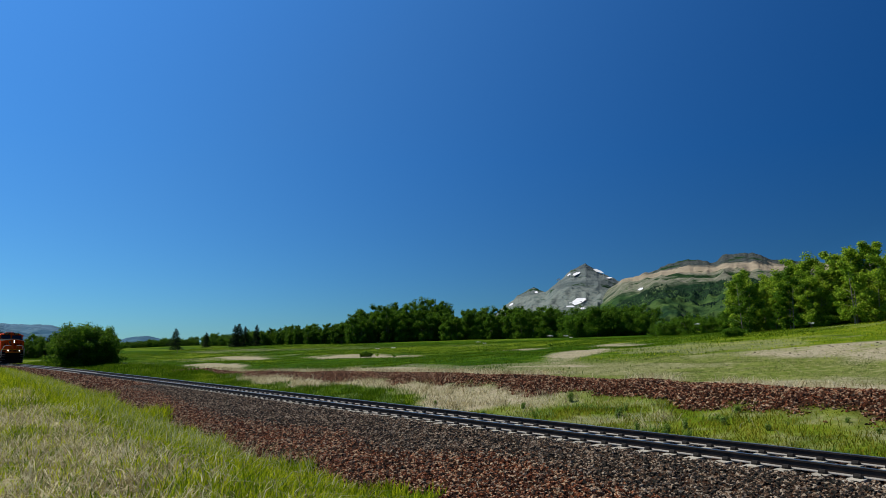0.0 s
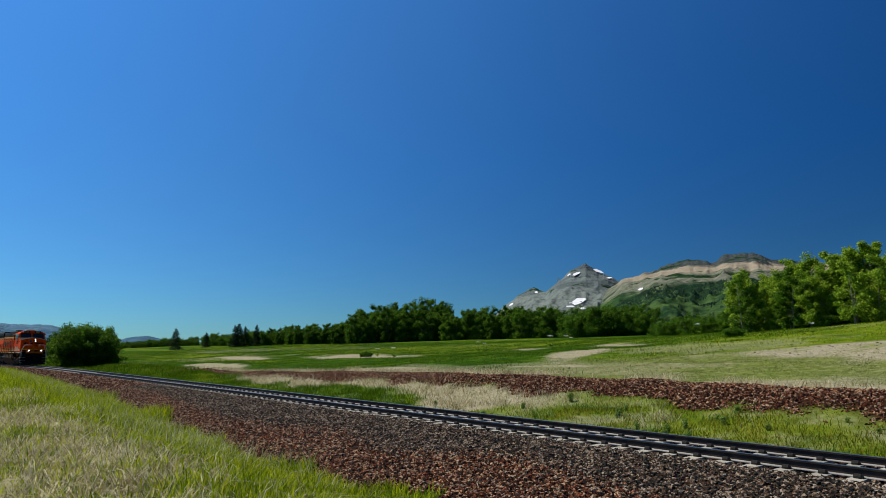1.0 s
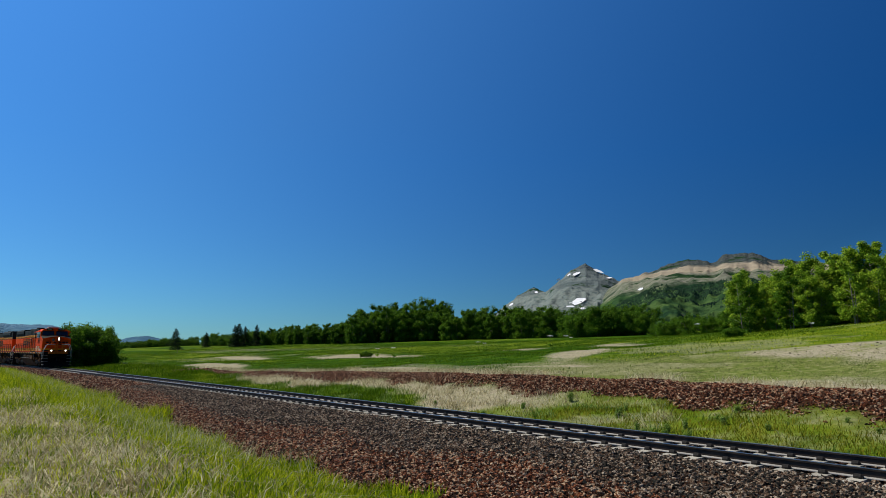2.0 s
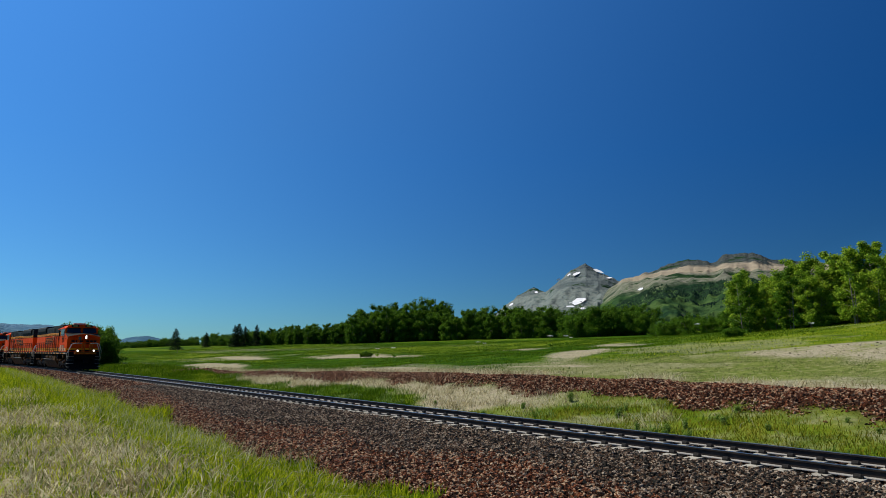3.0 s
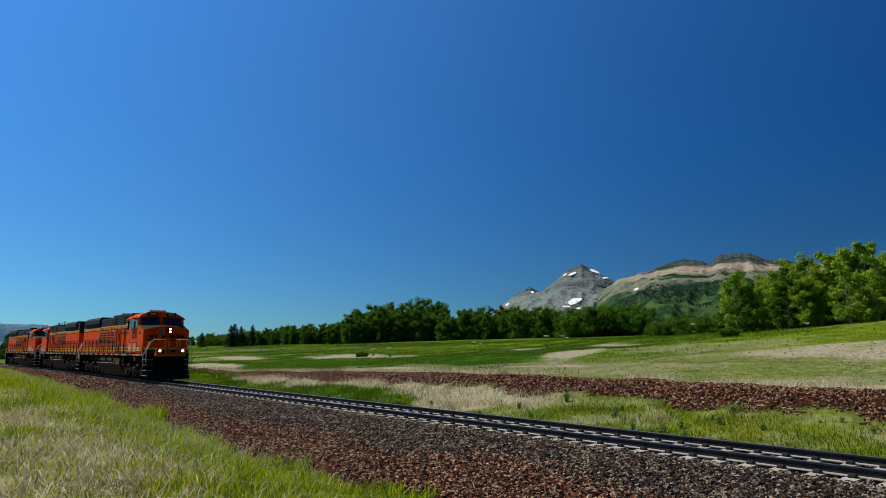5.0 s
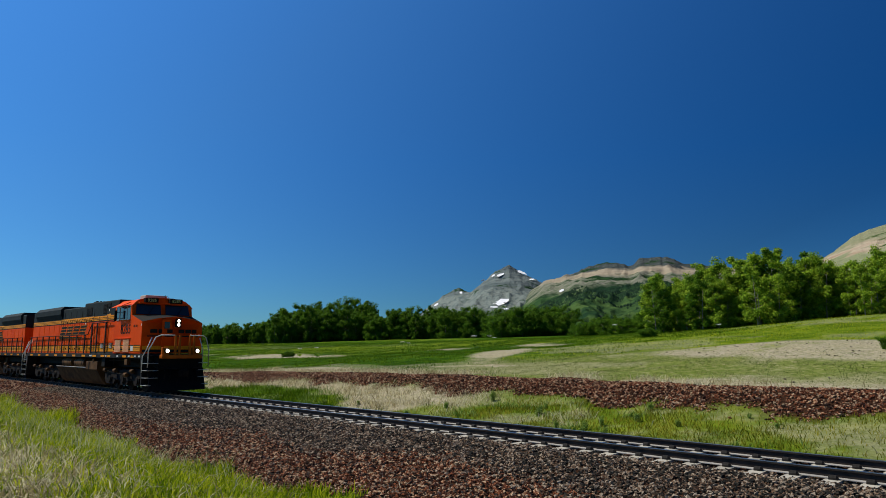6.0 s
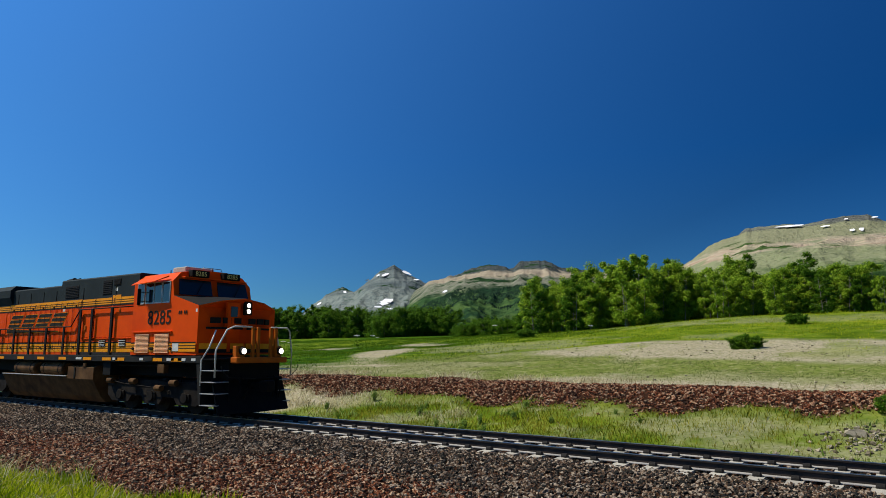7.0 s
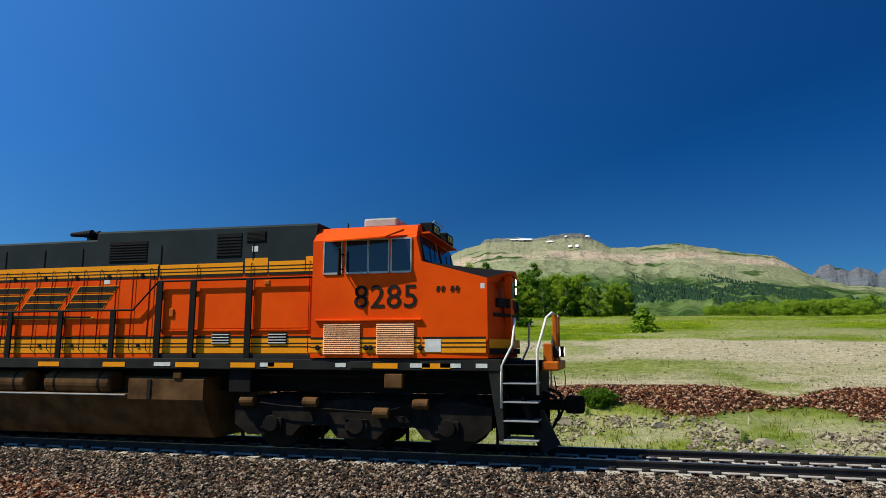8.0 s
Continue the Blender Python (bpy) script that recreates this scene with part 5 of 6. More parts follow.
def make_locomotive(number):
    loco = new("locomotive")
    tagged(loco, ("lead orange diesel locomotive with dark roof, yellow stripes and lit headlights" if number else
                  "trailing orange diesel locomotive with dark roof and yellow stripes"), "locomotive", group="locomotives of the train")
    # underframe
    block("sill", (-20.0, 0.25, -1.50, 1.50, 1.62, 1.84), M_SILL, loco, 0.015)
    block("center_beam", (-19.6, 0.6, -0.8, 0.8, 1.15, 1.63), M_BLACK, loco, 0.03)
    for side in (-1, 1):
        y = side * 1.503
        for x in (-1.0, -2.05, -4.25, -5.1, -6.4, -8.2, -9.9, -11.6, -13.4, -15.2, -17.0, -18.8):
            bm = slanted(bmesh.new(), x - 0.28, x + 0.28, 1.66, 1.76, y)
            part("reflector", bm, M_YELLOW, loco)
        for x, w in ((-0.12, 0.11), (-0.72, 0.2), (-1.32, 0.2), (-2.95, 0.11), (-4.55, 0.16), (-7.0, 0.2)):
            part("sill_plate", slanted(bmesh.new(), x - w, x + w, 1.68, 1.76, y), M_WHITE, loco)
    # nose and cab as one shell
    bm = bmesh.new()

    def ring(x, hw, z_side, z_mid, zb=1.86, xm=0.0, zs2=None):
        k = 0.55
        return [(x, -hw, zb), (x, -hw, z_side), (x + xm * 0.8, -hw * k, z_side + (z_mid - z_side) * 0.62), (x + xm, 0, z_mid),
                (x + xm * 0.8, hw * k, z_side + (z_mid - z_side) * 0.62), (x, hw, z_side), (x, hw, zb), (x + xm, 0, zb)]
    loft(bm, [ring(-1.30, CAB_W, 3.74, 3.80), ring(0.0, CAB_W - 0.02, 3.38, 3.66, xm=0.34), ring(0.02, CAB_W - 0.08, 3.34, 3.63, xm=0.34)])
    bm.normal_update()
    bmesh.ops.recalc_face_normals(bm, faces=bm.faces)
    for fc in bm.faces:
        fc.material_index = 1 if fc.normal.z > 0.6 and fc.calc_center_median().x > -1.29 else 0
    part("nose", bm, [M_ORANGE, M_BLACK], loco, "orange nose with matte black anti-glare top")

    def cab_ring(x, dx=0.0, drop=0.0):
        return [(x, -CAB_W, 1.86), (x, -CAB_W, 3.72), (x + dx * 0.7, -CAB_W, 4.22), (x + dx, -1.22, 4.52 - drop), (x + dx, -0.55, 4.66 - drop), (x + dx, 0.55, 4.66 - drop),
                (x + dx, 1.22, 4.52 - drop), (x + dx * 0.7, CAB_W, 4.22), (x, CAB_W, 3.72), (x, CAB_W, 1.86)]
    bm = bmesh.new()
    loft(bm, [cab_ring(-3.60, 0, 0.0), cab_ring(-1.29, -0.16, 0.0)])
    cab = part("cab", bm, M_ORANGE, loco)
    # windshield, side windows with frames
    for y0, y1 in ((-1.36, -0.12), (0.12, 1.36)):
        bm = bmesh.new()
        q = [(-1.283, y0, 3.80 if abs(y0) < 1 else 3.78), (-1.283, y1, 3.80 if abs(y1) < 1 else 3.78), (-1.42, y1 * (0.96 if abs(y1) > 1 else 1), 4.30), (-1.42, y0 * (0.96 if abs(y0) > 1 else 1), 4.30)]
        lo = [bm.verts.new(p) for p in q]
        hi = [bm.verts.new((p[0] + 0.03, p[1], p[2] + 0.005)) for p in q]
        bm.faces.new(lo[::-1])
        bm.faces.new(hi)
        for i in range(4):
            bm.faces.new((lo[i], lo[(i + 1) % 4], hi[(i + 1) % 4], hi[i]))
        part("windshield", bm, M_GLASS, cab)
        bar("wiper", [(-1.22, (y0 + y1) / 2, 3.83), (-1.30, (y0 + y1) / 2 + 0.25, 4.2)], 0.012, M_BLACK, cab, 5)
    for side in (-1, 1):
        y = side * CAB_W
        for x0, x1 in ((-3.34, -2.98), (-2.86, -2.42), (-2.38, -1.98), (-1.90, -1.52)):
            block("side_window", (x0, x1, y - 0.004 * side, y + 0.012 * side, 3.56, 4.19), M_GLASS, cab, 0.004)
            bm = bmesh.new()
            for a in ((x0 - 0.026, x0, 3.53, 4.22), (x1, x1 + 0.026, 3.53, 4.22), (x0, x1, 3.52, 3.56), (x0, x1, 4.19, 4.22)):
                box(bm, a[0], a[1], y, y + 0.022 * side, a[2], a[3])
            part("window_frame", bm, M_SILVER, cab)
        # sun visor over the windows
        bm = bmesh.new()
        loft(bm, [[(-3.30, y * 0.985, 4.30), (-3.22, y + 0.34 * side, 4.13), (-3.22, y + 0.34 * side, 4.155), (-3.30, y * 0.985, 4.35)],
                  [(-1.66, y * 0.985, 4.36), (-1.95, y + 0.30 * side, 4.19), (-1.95, y + 0.30 * side, 4.215), (-1.66, y * 0.985, 4.41)]])
        part("visor", bm, M_ORANGE, cab)
        bm = box(bmesh.new(), -2.945, -2.91, y + 0.16 * side, y + 0.28 * side, 3.48, 4.02, 0.01)
        box(bm, -2.935, -2.92, y, y + 0.2 * side, 3.60, 3.625)
        box(bm, -2.935, -2.92, y, y + 0.2 * side, 3.90, 3.925)
        part("mirror", bm, M_LINE, cab)
        # grilles under the cab
        for x0, x1 in ((-3.32, -2.54), (-2.2, -1.43)):
            bm = box(bmesh.new(), x0, x1, y - 0.01 * side, y + 0.004 * side, 1.93, 2.54)
            gr = part("grille", bm, M_LINE, cab)
            for k in range(15):
                z = 1.945 + k * 0.0405
                bm = bmesh.new()
                loft(bm, [[(x0, y + 0.004 * side, z), (x0, y + 0.035 * side, z - 0.012), (x0, y + 0.035 * side, z - 0.006), (x0, y + 0.004 * side, z + 0.022)],
                          [(x1, y + 0.004 * side, z), (x1, y + 0.035 * side, z - 0.012), (x1, y + 0.035 * side, z - 0.006), (x1, y + 0.004 * side, z + 0.022)]])
                part("slat", bm, M_SLAT, gr)
            for dx in (-0.12, x1 - x0 + 0.12):
                part("latch", drum(bmesh.new(), (x0 + dx, y + 0.02 * side, 2.06), (0, 1, 0), 0.05, 0.05, 10, 0.01), M_LINE, cab)
        block("grille_ledge", (-3.5, -1.28, y, y + 0.05 * side, 2.58, 2.62), M_ORANGE, cab, 0.008)
        # lower stripe on cab and nose
        for nm, x0, x1 in (("cab_stripe", -3.6, -1.31), ("nose_stripe", -1.27, -0.03)):
            hold = part(nm, slanted(bmesh.new(), x0, x1, 1.965, 2.235, y), M_YELLOW, loco)
            for z in (2.245, 2.15, 2.07):
                w = 0.012 if z < 2.2 else 0.02
                part("stripe_line", slanted(bmesh.new(), x0, x1, z - w, z + w, y + 0.002 * side, depth=0.008), M_LINE, hold)
        part("label_plate", slanted(bmesh.new(), -1.22, -0.9, 1.98, 2.22, y, depth=0.012), M_WHITE, loco)
        part("label_plate", slanted(bmesh.new(), -0.22, -0.05, 3.18, 3.28, y - 0.03 * side, depth=0.012), M_WHITE, loco)
        for x in (-1.0, -0.72):
            for k in (0, 0.1):
                part("nose_marking", slanted(bmesh.new(), x + k, x + k + 0.055, 3.14, 3.24, y, slant=0.02), M_LINE, loco)
        if number:
            m = (Matrix.Translation((-2.70, y - 0.008, 2.84)) @ Matrix.Rotation(radians(90), 4, "X")) if side < 0 else (
                Matrix.Translation((-1.42, y + 0.008, 2.83)) @ Matrix.Rotation(radians(180), 4, "Z") @ Matrix.Rotation(radians(90), 4, "X"))
            lettering("digit", "8285", 0.46, m, M_LINE, loco, "dark painted digit of the road number")
    # number boards, roof things, headlights
    for y in (-0.62, 0.62):
        bd = block("number_board", (-1.50, -1.22, y - 0.33, y + 0.33, 4.40, 4.62), M_BLACK, loco, 0.02, "black number board above the windshield")
        if number:
            m = Matrix.Translation((-1.214, y - 0.22, 4.435)) @ Matrix(((0, 0, 1, 0), (1, 0, 0, 0), (0, 1, 0, 0), (0, 0, 0, 1)))
            lettering("digit", "8285", 0.15, m, M_NUMBER, bd, "pale yellow digit on the board")
    block("roof_unit", (-2.85, -2.1, -0.62, 0.5, 4.62, 4.83), M_ROOFBOX, loco, 0.04, "pale roof air conditioner box")
    block("brow", (-1.46, -1.20, -1.22, 1.22, 4.335, 4.375), M_ORANGE, loco, 0.01)
    bar("roof_grab", [(-1.35, -0.55, 4.66), (-1.3, -0.5, 4.73), (-1.3, 0.2, 4.73), (-1.35, 0.25, 4.66)], 0.012, M_SILVER, loco, 6)
    for x, y, h in ((-3.3, -0.4, 0.22), (-1.9, 0.3, 0.3)):
        bar("antenna", [(x, y, 4.6), (x, y, 4.66 + h * 0.6)], 0.018, M_BLACK, loco, 6)
    plate = block("headlight_plate", (0.20, 0.325, 0.0, 0.28, 3.13, 3.56), M_LINE, loco, 0.02)
    for z in (3.44, 3.25):
        bm = drum(bmesh.new(), (0.322, 0.14, z), (1, 0, 0), 0.072, 0.03, 18, 0.01)
        part("headlight", bm, M_LAMP if number else M_WHITE, plate)
    # nose door with its window
    dr = block("nose_door", (0.20, 0.335, -0.66, -0.2, 1.95, 3.50), M_ORANGE, loco, 0.015)
    block("door_window", (0.30, 0.345, -0.56, -0.3, 3.05, 3.38), M_GLASS, dr, 0.01)
    # emblem bars and stripe across the nose front, following its two faces
    for s in (-1, 1):
        for y0, y1, z0, z1, mt, nm in ((0.05, 1.44, 1.93, 2.04, M_LINE, "nose_band"), (0.05, 1.44, 2.05, 2.22, M_YELLOW, "nose_band"),
                                       (0.1, 1.25, 2.66, 2.72, M_LINE, "emblem_bar"), (0.16, 0.42, 2.84, 3.02, M_LINE, "emblem_bar"), (0.52, 0.78, 2.84, 3.02, M_LINE, "emblem_bar"),
                                       (0.88, 1.14, 2.84, 3.02, M_LINE, "emblem_bar")):
            bm = bmesh.new()
            fx = lambda yy: 0.36 - 0.34 * (0.2 * yy / 0.8 if yy < 0.8 else 0.2 + 0.8 * (yy - 0.8) / 0.64)
            ys_ = [y0, max(y0, min(0.79, y1)), y1] if y1 > 0.79 > y0 else [y0, y1]
            for ya, yb in zip(ys_, ys_[1:]):
                q = [(fx(ya), s * ya, z0), (fx(yb), s * yb, z0), (fx(yb), s * yb, z1), (fx(ya), s * ya, z1)]
                a = [bm.verts.new((p[0] + 0.02, p[1], p[2])) for p in q]
                b = [bm.verts.new((p[0] - 0.05, p[1], p[2])) for p in q]
                bm.faces.new(a)
                bm.faces.new(b[::-1])
                for i in range(4):
                    bm.faces.new((a[i], a[(i + 1) % 4], b[(i + 1) % 4], b[i]))
            part(nm, bm, mt, loco)
    # front platform, anticlimber, posts, ditch lights
    block("front_deck", (0.2, 1.05, -0.95, 0.95, 1.70, 1.80), M_BLACK, loco, 0.02)
    block("anticlimber", (0.95, 1.28, -0.98, 0.98, 1.62, 1.80), M_AMBER, loco, 0.03)
    for y in (-0.32, -0.12, 0.38, 0.58):
        block("platform_post", (1.12, 1.20, y - 0.05, y + 0.05, 1.79, 2.72), M_AMBER, loco, 0.012)
    for y in (-0.73, 0.73):
        block("light_bracket", (0.98, 1.16, y - 0.2, y + 0.12, 1.79, 2.14), M_AMBER, loco, 0.02)
        dl = part("ditch_light", drum(bmesh.new(), (1.2, y, 1.98), (1, 0, 0), 0.115, 0.15, 18, 0.02), M_SILL, loco)
        part("ditch_lens", drum(bmesh.new(), (1.275, y, 1.98), (1, 0, 0), 0.085, 0.02, 18, 0.006), M_LAMP if number else M_WHITE, dl)
    # corner steps, front and rear, both sides
    for xa, d in ((0.22, 1), (-19.98, -1)):
        for side in (-1, 1):
            y0, y1 = side * 0.95, side * 1.48
            well = block("step_well", (xa + d * 0.08, xa + d * 0.70, side * 0.93, side * 0.97, 0.42, 1.75), M_BLACK, loco, 0.008)
            for k, z in enumerate((0.38, 0.72, 1.06, 1.40, 1.74)):
                block("step", (xa + d * 0.06, xa + d * 0.70, y0, y1 + side * 0.03 * (k < 4), z - 0.012, z + 0.012), M_SILVER if k < 4 else M_BLACK, well, 0.004)
            bm = bmesh.new()
            loft(bm, [[(xa - d * 0.22, y0, 1.62), (xa + d * 0.04, y0, 1.62), (xa + d * 0.06, y0, 0.36), (xa - d * 0.02, y0, 0.36)],
                      [(xa - d * 0.22, y1, 1.62), (xa + d * 0.04, y1, 1.62), (xa + d * 0.06, y1, 0.36), (xa - d * 0.02, y1, 0.36)]])
            part("step_side", bm, M_SILL, loco)
            bar("grab_rail", [(xa + d * 0.02, y1, 0.95), (xa + d * 0.03, y1, 1.72), (xa + d * 0.22, y1 - side * 0.12, 2.1), (xa + d * 0.26, y1 - side * 0.3, 2.62)], 0.024, M_GRAB, loco)
            bar("grab_rail", [(xa + d * 0.70, y1, 1.2), (xa + d * 0.70, y1, 2.0), (xa + d * 0.86, y1 - side * 0.25, 2.62), (xa + d * 0.95, y1 - side * 0.45, 2.72),
                              (xa + d * 0.95, y1 - side * 1.1, 2.72)], 0.026, M_GRAB, loco)
    # plow, coupler, hoses
    for xa, d in ((0.62, 1), (-20.38, -1)):
        bm = bmesh.new()
        rings = []
        for y in (-1.35, -0.9, 0, 0.9, 1.35):
            f = 1 - abs(y) / 1.6
            rings.append([(xa + d * 0.02, y, 1.15), (xa + d * (0.12 + 0.1 * f), y, 0.8), (xa + d * (0.34 + 0.25 * f), y, 0.14), (xa + d * (0.28 + 0.25 * f), y, 0.12),
                          (xa + d * (0.05 + 0.1 * f), y, 0.8), (xa - d * 0.04, y, 1.15)])
        loft(bm, rings)
        part("plow", bm, M_BLACK, loco)
        block("pilot_plate", (min(xa - 0.05, xa + d * 0.3), max(xa - 0.05, xa + d * 0.3), -1.0, 1.0, 1.1, 1.64), M_BLACK, loco, 0.02)
        bm = box(bmesh.new(), min(xa, xa + d * 0.75), max(xa, xa + d * 0.75), -0.1, 0.1, 0.82, 1.02, 0.02)
        box(bm, min(xa + d * 0.7, xa + d * 1.08), max(xa + d * 0.7, xa + d * 1.08), -0.17, 0.17, 0.76, 1.1, 0.05)
        part("coupler", bm, M_GRIME, loco)
        for y in (-0.75, -0.5, 0.5, 0.75):
            bar("air_hose", [(xa + d * 0.3, y, 1.2), (xa + d * 0.55, y, 1.1), (xa + d * 0.62, y * 1.02, 0.8), (xa + d * 0.5, y * 1.1, 0.55)], 0.026, M_BLACK, loco, 6)
        for side in (-1, 1):
            bar("cut_lever", [(xa + d * 0.6, side * 0.2, 1.15), (xa + d * 0.62, side * 1.2, 1.2), (xa + d * 0.62, side * 1.45, 1.4), (xa + d * 0.6, side * 1.5, 1.55)], 0.011, M_SILL, loco, 6)
    # long hood: body in panels, dark roof deck, stripes
    block("hood_body", (-19.5, -3.60, -HOOD_W, HOOD_W, 1.84, 3.60), M_ORANGE, loco, 0.01)
    bm = bmesh.new()

    def hood_ring(x, zt, hw=HOOD_W):
        return [(x, -hw, 3.60), (x, -hw, zt - 0.05), (x, -hw + 0.05, zt), (x, hw - 0.05, zt), (x, hw, zt - 0.05), (x, hw, 3.60)]
    loft(bm, [hood_ring(-9.0, 4.68), hood_ring(-3.60, 4.64)])
    part("hood_roof", bm, M_DARK, loco)
    bm = bmesh.new()
    loft(bm, [hood_ring(-13.3, 4.50), hood_ring(-9.002, 4.50)])
    part("engine_roof", bm, M_DARK, loco)
    bm = bmesh.new()
    loft(bm, [hood_ring(-19.5, 4.5), hood_ring(-13.302, 4.5)])
    part("rear_roof", bm, M_DARK, loco)
    bm = bmesh.new()
    fl = [(-1.50, 4.20), (-1.50, 4.50), (-1.30, 4.70), (1.30, 4.70), (1.50, 4.50), (1.50, 4.20), (HOOD_W, 3.88), (-HOOD_W, 3.88)]
    loft(bm, [[(-18.6, p[0], p[1]) for p in fl], [(-13.1, p[0], p[1]) for p in fl]])
    part("radiator_wing", bm, M_DARK, loco, "dark overhanging radiator housing")
    for x in (-14.2, -15.9, -17.6):
        bm = drum(bmesh.new(), (x, 0, 4.70), (0, 0, 1), 0.62, 0.08, 24, 0.02)
        part("roof_fan", bm, M_BLACK, loco)
    block("exhaust_stack", (-12.4, -11.2, -0.35, 0.35, 4.52, 4.68), M_BLACK, loco, 0.03)
    bm = box(bmesh.new(), -10.12, -10.02, -0.45, 0.3, 4.50, 4.82)
    for dx, y, L in ((-0.12, -0.40, 0.62), (0.02, -0.22, 0.46), (0.10, -0.06, 0.40), (-0.04, 0.10, 0.50), (0.06, 0.24, 0.36)):
        drum(bm, (-10.1 + dx - 0.1, y, 4.84), (1, 0, 0), 0.05, L, 12, 0.01, 0.10)
        drum(bm, (-10.0, y, 4.83), (0, 0, 1), 0.06, 0.10, 10, 0.01)
    part("horn", bm, M_BLACK, loco)
    for side in (-1, 1):
        y = side * HOOD_W
        # upper yellow stripe in lengths, with dark lines
        for x0, x1, zt in ((-19.5, -13.35, 3.86), (-13.3, -7.35, 3.88), (-7.3, -5.28, 3.86), (-5.23, -4.7, 3.94), (-4.67, -3.85, 3.86), (-3.83, -3.62, 3.94)):
            up = part("hood_stripe", slanted(bmesh.new(), x0, x1, 3.60, zt, y, depth=0.008), M_YELLOW, loco)
            for z in (3.69, 3.765, 3.60):
                w = 0.011 if z > 3.6 else 0.03
                part("stripe_line", slanted(bmesh.new(), x0, x1, z - w, z + w, y + 0.003 * side, depth=0.008), M_LINE, up)
        for x0, x1 in ((-19.5, -13.3), (-13.25, -7.35), (-7.3, -3.62)):
            lo_ = part("hood_stripe", slanted(bmesh.new(), x0, x1, 1.95, 2.27, y, depth=0.008), M_YELLOW, loco)
            for z in (2.28, 2.15, 2.08):
                w = 0.012 if z < 2.2 else 0.024
                part("stripe_line", slanted(bmesh.new(), x0, x1, z - w, z + w, y + 0.003 * side, depth=0.008), M_LINE, lo_)
        # access doors with seams and latches
        for k in range(13):
            x0 = -13.1 + k * 0.43
            d_ = block("access_door", (x0, x0 + 0.405, y, y + 0.016 * side, 2.33, 3.55), M_ORANGE, loco, 0.005)
            if k % 2 == 0:
                for z in (2.12, 3.66):
                    part("door_latch", box(bmesh.new(), x0 + 0.17, x0 + 0.23, y, y + 0.035 * side, z - 0.035, z + 0.035), M_LINE, d_)
        for x0, x1 in ((-7.25, -6.42), (-6.28, -5.12), (-4.96, -3.70)):
            block("cabinet_door", (x0, x1, y, y + 0.02 * side, 2.46, 3.52), M_ORANGE, loco, 0.008)
        for x0 in (-5.93, -4.62):
            gv = block("side_vent", (x0, x0 + 0.42, y, y + 0.012 * side, 2.13, 2.38), M_LINE, loco, 0.004)
            for k in range(4):
                block("slat", (x0 + 0.01, x0 + 0.41, y, y + 0.04 * side, 2.15 + k * 0.058, 2.168 + k * 0.058), M_WHITE, gv, 0.003)
        for k in range(5):
            x0 = -18.9 + k * 1.08
            block("rear_door", (x0, x0 + 1.02, y, y + 0.016 * side, 2.33, 3.55), M_ORANGE, loco, 0.006)
        for x0, x1, z0, z1 in ((-8.65, -7.66, 3.95, 4.42), (-5.93, -5.33, 3.98, 4.50), (-5.22, -4.76, 4.28, 4.52)):
            gv = block("roof_grille", (x0, x1, y, y + 0.012 * side, z0, z1), M_BLACK, loco, 0.004)
            for k in range(7):
                zz = z0 + 0.03 + k * (z1 - z0 - 0.05) / 7
                block("slat", (x0 + 0.02, x1 - 0.02, y, y + 0.022 * side, zz, zz + 0.02), M_BLACK, gv, 0.003)
        part("label_plate", slanted(bmesh.new(), -5.08, -4.94, 4.08, 4.2, y), M_WHITE, loco)
        part("label_plate", slanted(bmesh.new(), -8.72, -8.56, 3.47, 3.56, y, depth=0.02), M_WHITE, loco)
        for x in (-12.6, -11.5, -10.4, -9.36, -7.3, -5.05):
            block("roof_seam", (x - 0.012, x + 0.012, y, y + 0.014 * side, 3.9, 4.3), M_BLACK, loco, 0.003)
        # emblem on the hood side: slanted dark blocks with yellow edges and a long wedge
        for k in range(4):
            x0 = -13.3 + k * 1.2
            for z0, z1, f0, f1 in ((2.94, 3.06, 0.0, 1.0), (3.12, 3.24, 0.0, 1.0), (3.30, 3.42, 0.0, 1.0)):
                sh = 0.75 * (z0 - 2.94)
                part("emblem_edge", slanted(bmesh.new(), x0 + f0 + sh - 0.02, x0 + f1 + sh + 0.02, z0 - 0.014, z1 + 0.014, y + 0.02 * side, slant=0.75 * (z1 - z0), depth=0.004), M_YELLOW, loco)
                part("emblem_block", slanted(bmesh.new(), x0 + f0 + sh, x0 + f1 + sh, z0, z1, y + 0.02 * side, slant=0.75 * (z1 - z0), depth=0.008), M_LINE, loco)
        part("emblem_edge", slanted(bmesh.new(), -13.4, -8.9, 2.70, 2.88, y + 0.02 * side, depth=0.004, z1b=2.735), M_YELLOW, loco)
        bm = slanted(bmesh.new(), -13.4, -9.0, 2.72, 2.86, y + 0.02 * side, slant=0.0, depth=0.008, z1b=2.75)
        part("emblem_wedge", bm, M_LINE, loco)
        # walkway rails and posts
        yr = side * 1.46
        bar("handrail", [(-3.62, yr, 3.49), (-7.25, yr, 3.49), (-7.85, yr, 2.88), (-19.4, yr, 2.88)], 0.022, M_LINE, loco)
        for x, zt in ((-5.05, 3.49), (-6.38, 3.49), (-7.2, 3.49)):
            block("rail_post", (x - 0.07, x + 0.07, yr - 0.02, yr + 0.02, 1.72, zt), M_BLACK, loco, 0.006)
        x = -8.35
        while x > -19.5:
            block("rail_post", (x - 0.065, x + 0.065, yr - 0.02, yr + 0.02, 1.68, 2.88), M_BLACK, loco, 0.006)
            x -= 1.38
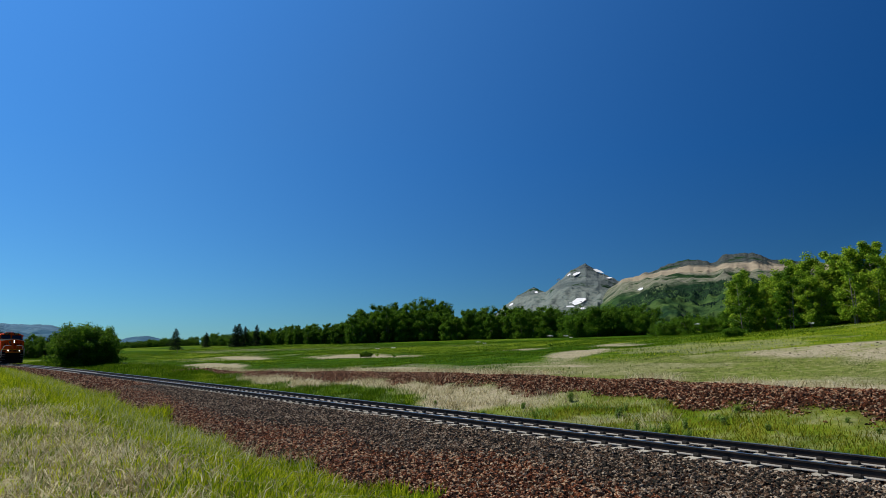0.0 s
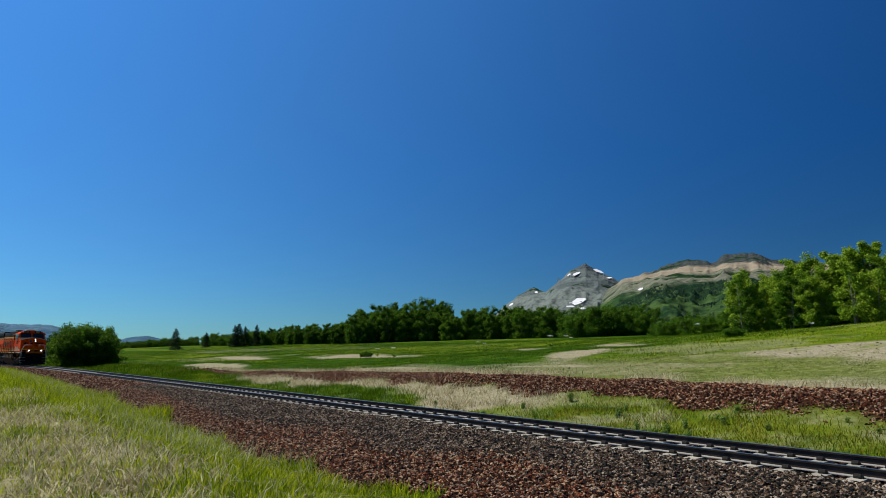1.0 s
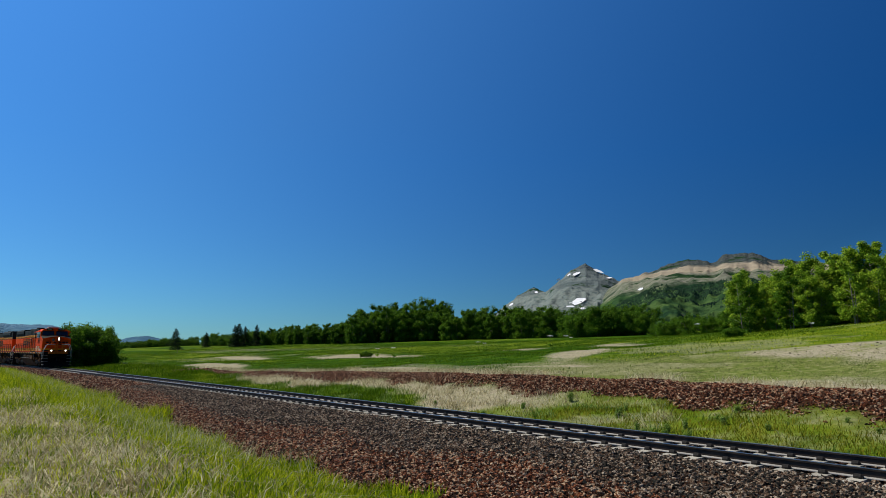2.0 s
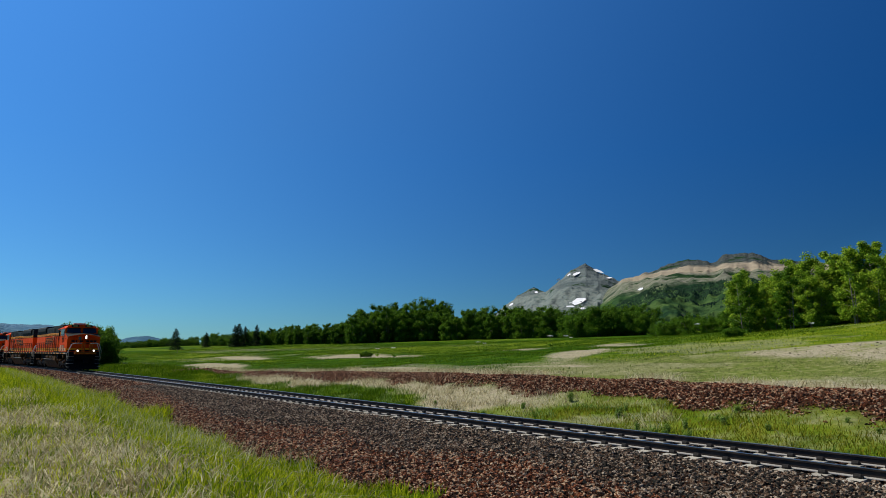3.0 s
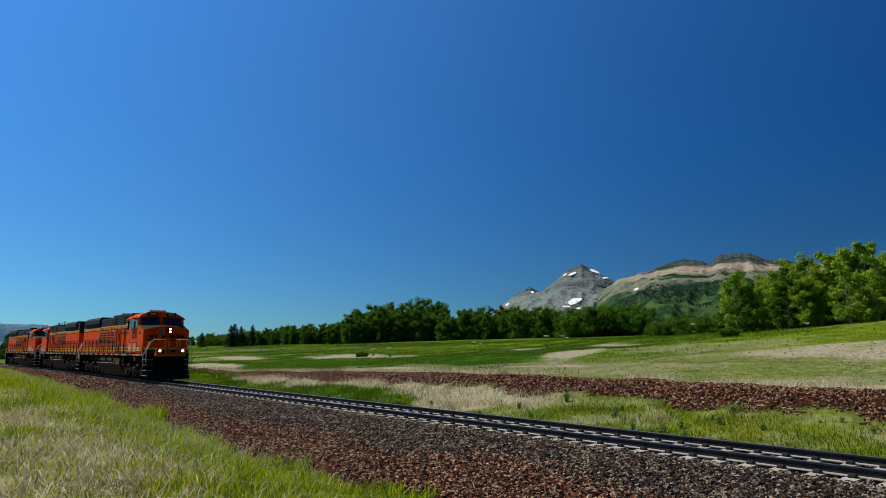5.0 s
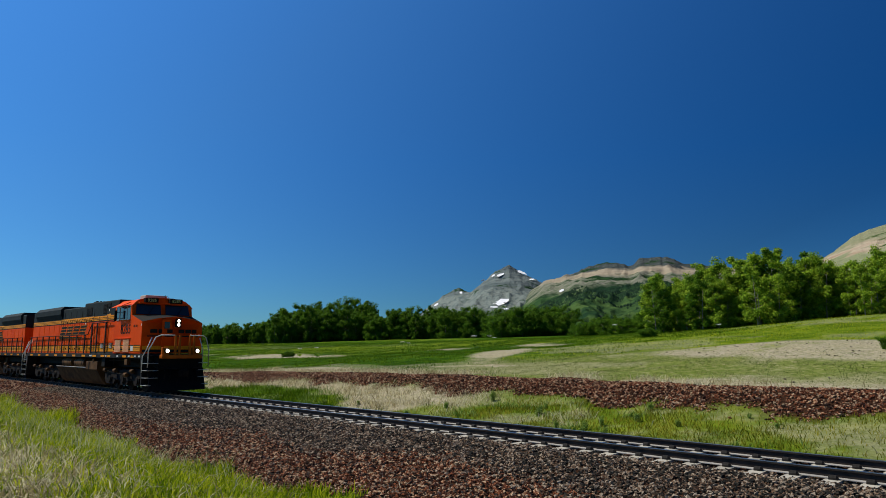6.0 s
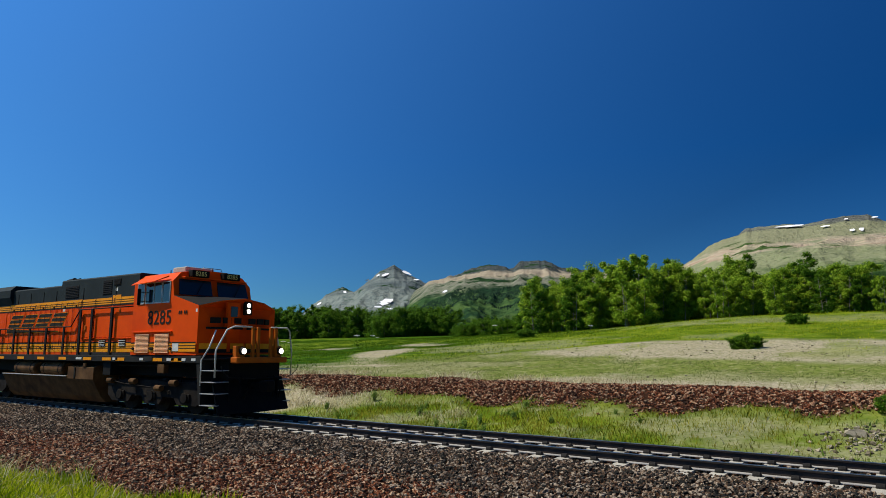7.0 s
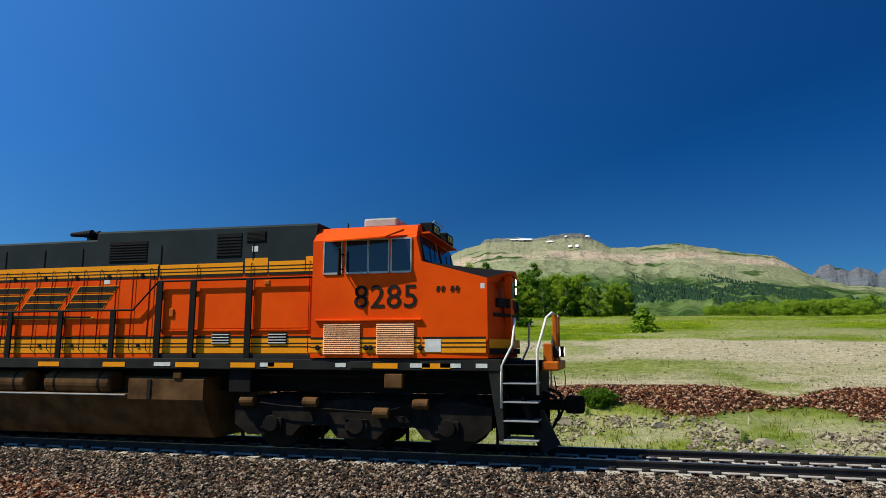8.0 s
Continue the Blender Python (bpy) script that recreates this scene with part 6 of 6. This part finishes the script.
        # thin dark bars down the hood doors: grab irons, hinge lines and handrail shadows
        for k in range(14):
            x = -13.1 + k * 0.43
            bar("grab_iron", [(x, y, 3.80), (x, y + 0.05 * side, 3.78), (x, y + 0.05 * side, 2.02), (x, y, 2.0)], 0.009, M_LINE, loco, 5)
        for x in (-7.33, -6.35, -5.06, -3.72):
            bar("grab_iron", [(x, y, 3.84), (x, y + 0.04 * side, 3.82), (x, y + 0.04 * side, 1.98), (x, y, 1.96)], 0.009, M_LINE, loco, 5)
        block("door_ledge", (-7.2, -3.7, y, y + 0.03 * side, 2.41, 2.445), M_ORANGE, loco, 0.006)
        block("red_valve", (-4.75, -4.62, y, y + 0.04 * side, 3.36, 3.47), M_AMBER, loco, 0.02)
        block("gauge_box", (-6.98, -6.88, y, y + 0.05 * side, 2.72, 2.9), M_AMBER, loco, 0.012)
        block("kick_plate", (-7.3, -3.62, side * 1.40, side * 1.44, 1.84, 1.93), M_SILL, loco, 0.006)
    # tank, reservoirs, boxes
    bm = bmesh.new()
    tk = [(-1.10, 0.36), (-1.40, 1.00), (-1.42, 1.08), (-0.95, 1.12), (-0.9, 1.45), (0.9, 1.45), (0.95, 1.12), (1.42, 1.08), (1.40, 1.00), (1.10, 0.36), (0.9, 0.16), (-0.9, 0.16)]
    loft(bm, [[(-13.3, p[0], p[1]) for p in tk], [(-7.85, p[0], p[1]) for p in tk]])
    tank = part("fuel_tank", bm, M_TANK, loco)
    bm = bmesh.new()
    tk2 = [(-1.10, 0.36), (-1.44, 0.98), (-1.44, 1.40), (-1.3, 1.45), (1.3, 1.45), (1.44, 1.40), (1.44, 0.98), (1.10, 0.36), (0.9, 0.16), (-0.9, 0.16)]
    loft(bm, [[(-7.85, p[0], p[1]) for p in tk2], [(-6.03, p[0], p[1]) for p in tk2]])
    part("tank_end", bm, M_TANK, tank)
    for side in (-1, 1):
        for x0, x1 in ((-10.1, -8.35), (-12.35, -10.6)):
            bm = drum(bmesh.new(), ((x0 + x1) / 2, side * 1.17, 1.31), (1, 0, 0), 0.26, x1 - x0, 24, 0.07)
            res_ = part("air_reservoir", bm, M_TANK, loco)
            for x in (x0 + 0.3, x1 - 0.3):
                part("strap", drum(bmesh.new(), (x, side * 1.17, 1.31), (1, 0, 0), 0.268, 0.05, 24), M_GRIME, res_)
        block("tank_ledge", (-13.2, -7.9, side * 1.38, side * 1.47, 1.05, 1.08), M_SILVER, loco, 0.006)
        block("filler_cap", (-6.75, -6.55, side * 1.40, side * 1.47, 1.40, 1.56), M_TANK, loco, 0.03)
        block("sight_gauge", (-7.38, -7.28, side * 1.43, side * 1.46, 0.98, 1.40), M_LINE, loco, 0.01)
        block("equipment_box", (-5.45, -4.95, side * 1.0, side * 1.42, 1.15, 1.62), M_BLACK, loco, 0.02)
        block("gear_box", (-2.05, -1.68, side * 1.30, side * 1.48, 1.28, 1.56), M_TANK, loco, 0.02)
        block("jack_pad", (-2.75, -2.3, side * 1.44, side * 1.53, 1.66, 1.8), M_SILL, loco, 0.01)
        bar("conduit", [(-5.0, side * 1.2, 1.5), (-2.0, side * 1.2, 1.5), (-0.2, side * 1.2, 1.42)], 0.03, M_GRIME, loco, 6)
    make_truck(loco, -2.70)
    make_truck(loco, -16.1)
    return loco


lead = make_locomotive(True)
second = make_locomotive(False)
third = copy_thing(second, Matrix())

# the lead unit's nose corner along the track, by time
ADVANCE = [(0.0, -119.7), (1.0, -105.2), (2.0, -90.7), (3.0, -76.2), (3.5, -69.0), (4.0, -61.72), (5.0, -47.2), (5.5, -40.0), (6.0, -32.8),
           (6.5, -25.5), (7.0, -17.86), (7.5, -10.02), (8.0, -2.2)]


def on_track(x, flip=False):
    x2 = x - 12.0
    ya, yb = float(track_y(x)), float(track_y(x2))
    turn = math.degrees(math.atan2(ya - yb, x - x2))
    m = pose(x, ya, 0, 0, 0, turn)
    return m @ pose(-18.8, 0, 0, 0, 0, 180) if flip else m


def motions():
    walk(lead, [(t, on_track(s)) for t, s in ADVANCE])
    walk(second, [(t, on_track(s - 22.35, True)) for t, s in ADVANCE])
    walk(third, [(t, on_track(s - 44.7)) for t, s in ADVANCE])
    # the wheels roll: under a quarter turn from row to row
    times = [k / 30 for k in range(0, 241)]
    ts, ss = [a for a, b in ADVANCE], [b for a, b in ADVANCE]
    for unit, way in ((lead, 1), (second, -1), (third, 1)):
        for w in [o for o in unit.children_recursive if o.name.startswith("wheelset")]:
            x, y, z = w.location
            walk(w, [(t, pose(x, y, z, 0, way * math.degrees(float(np.interp(t, ts, ss)) / WHEEL_R) % 360, 0)) for t in times])


motions()
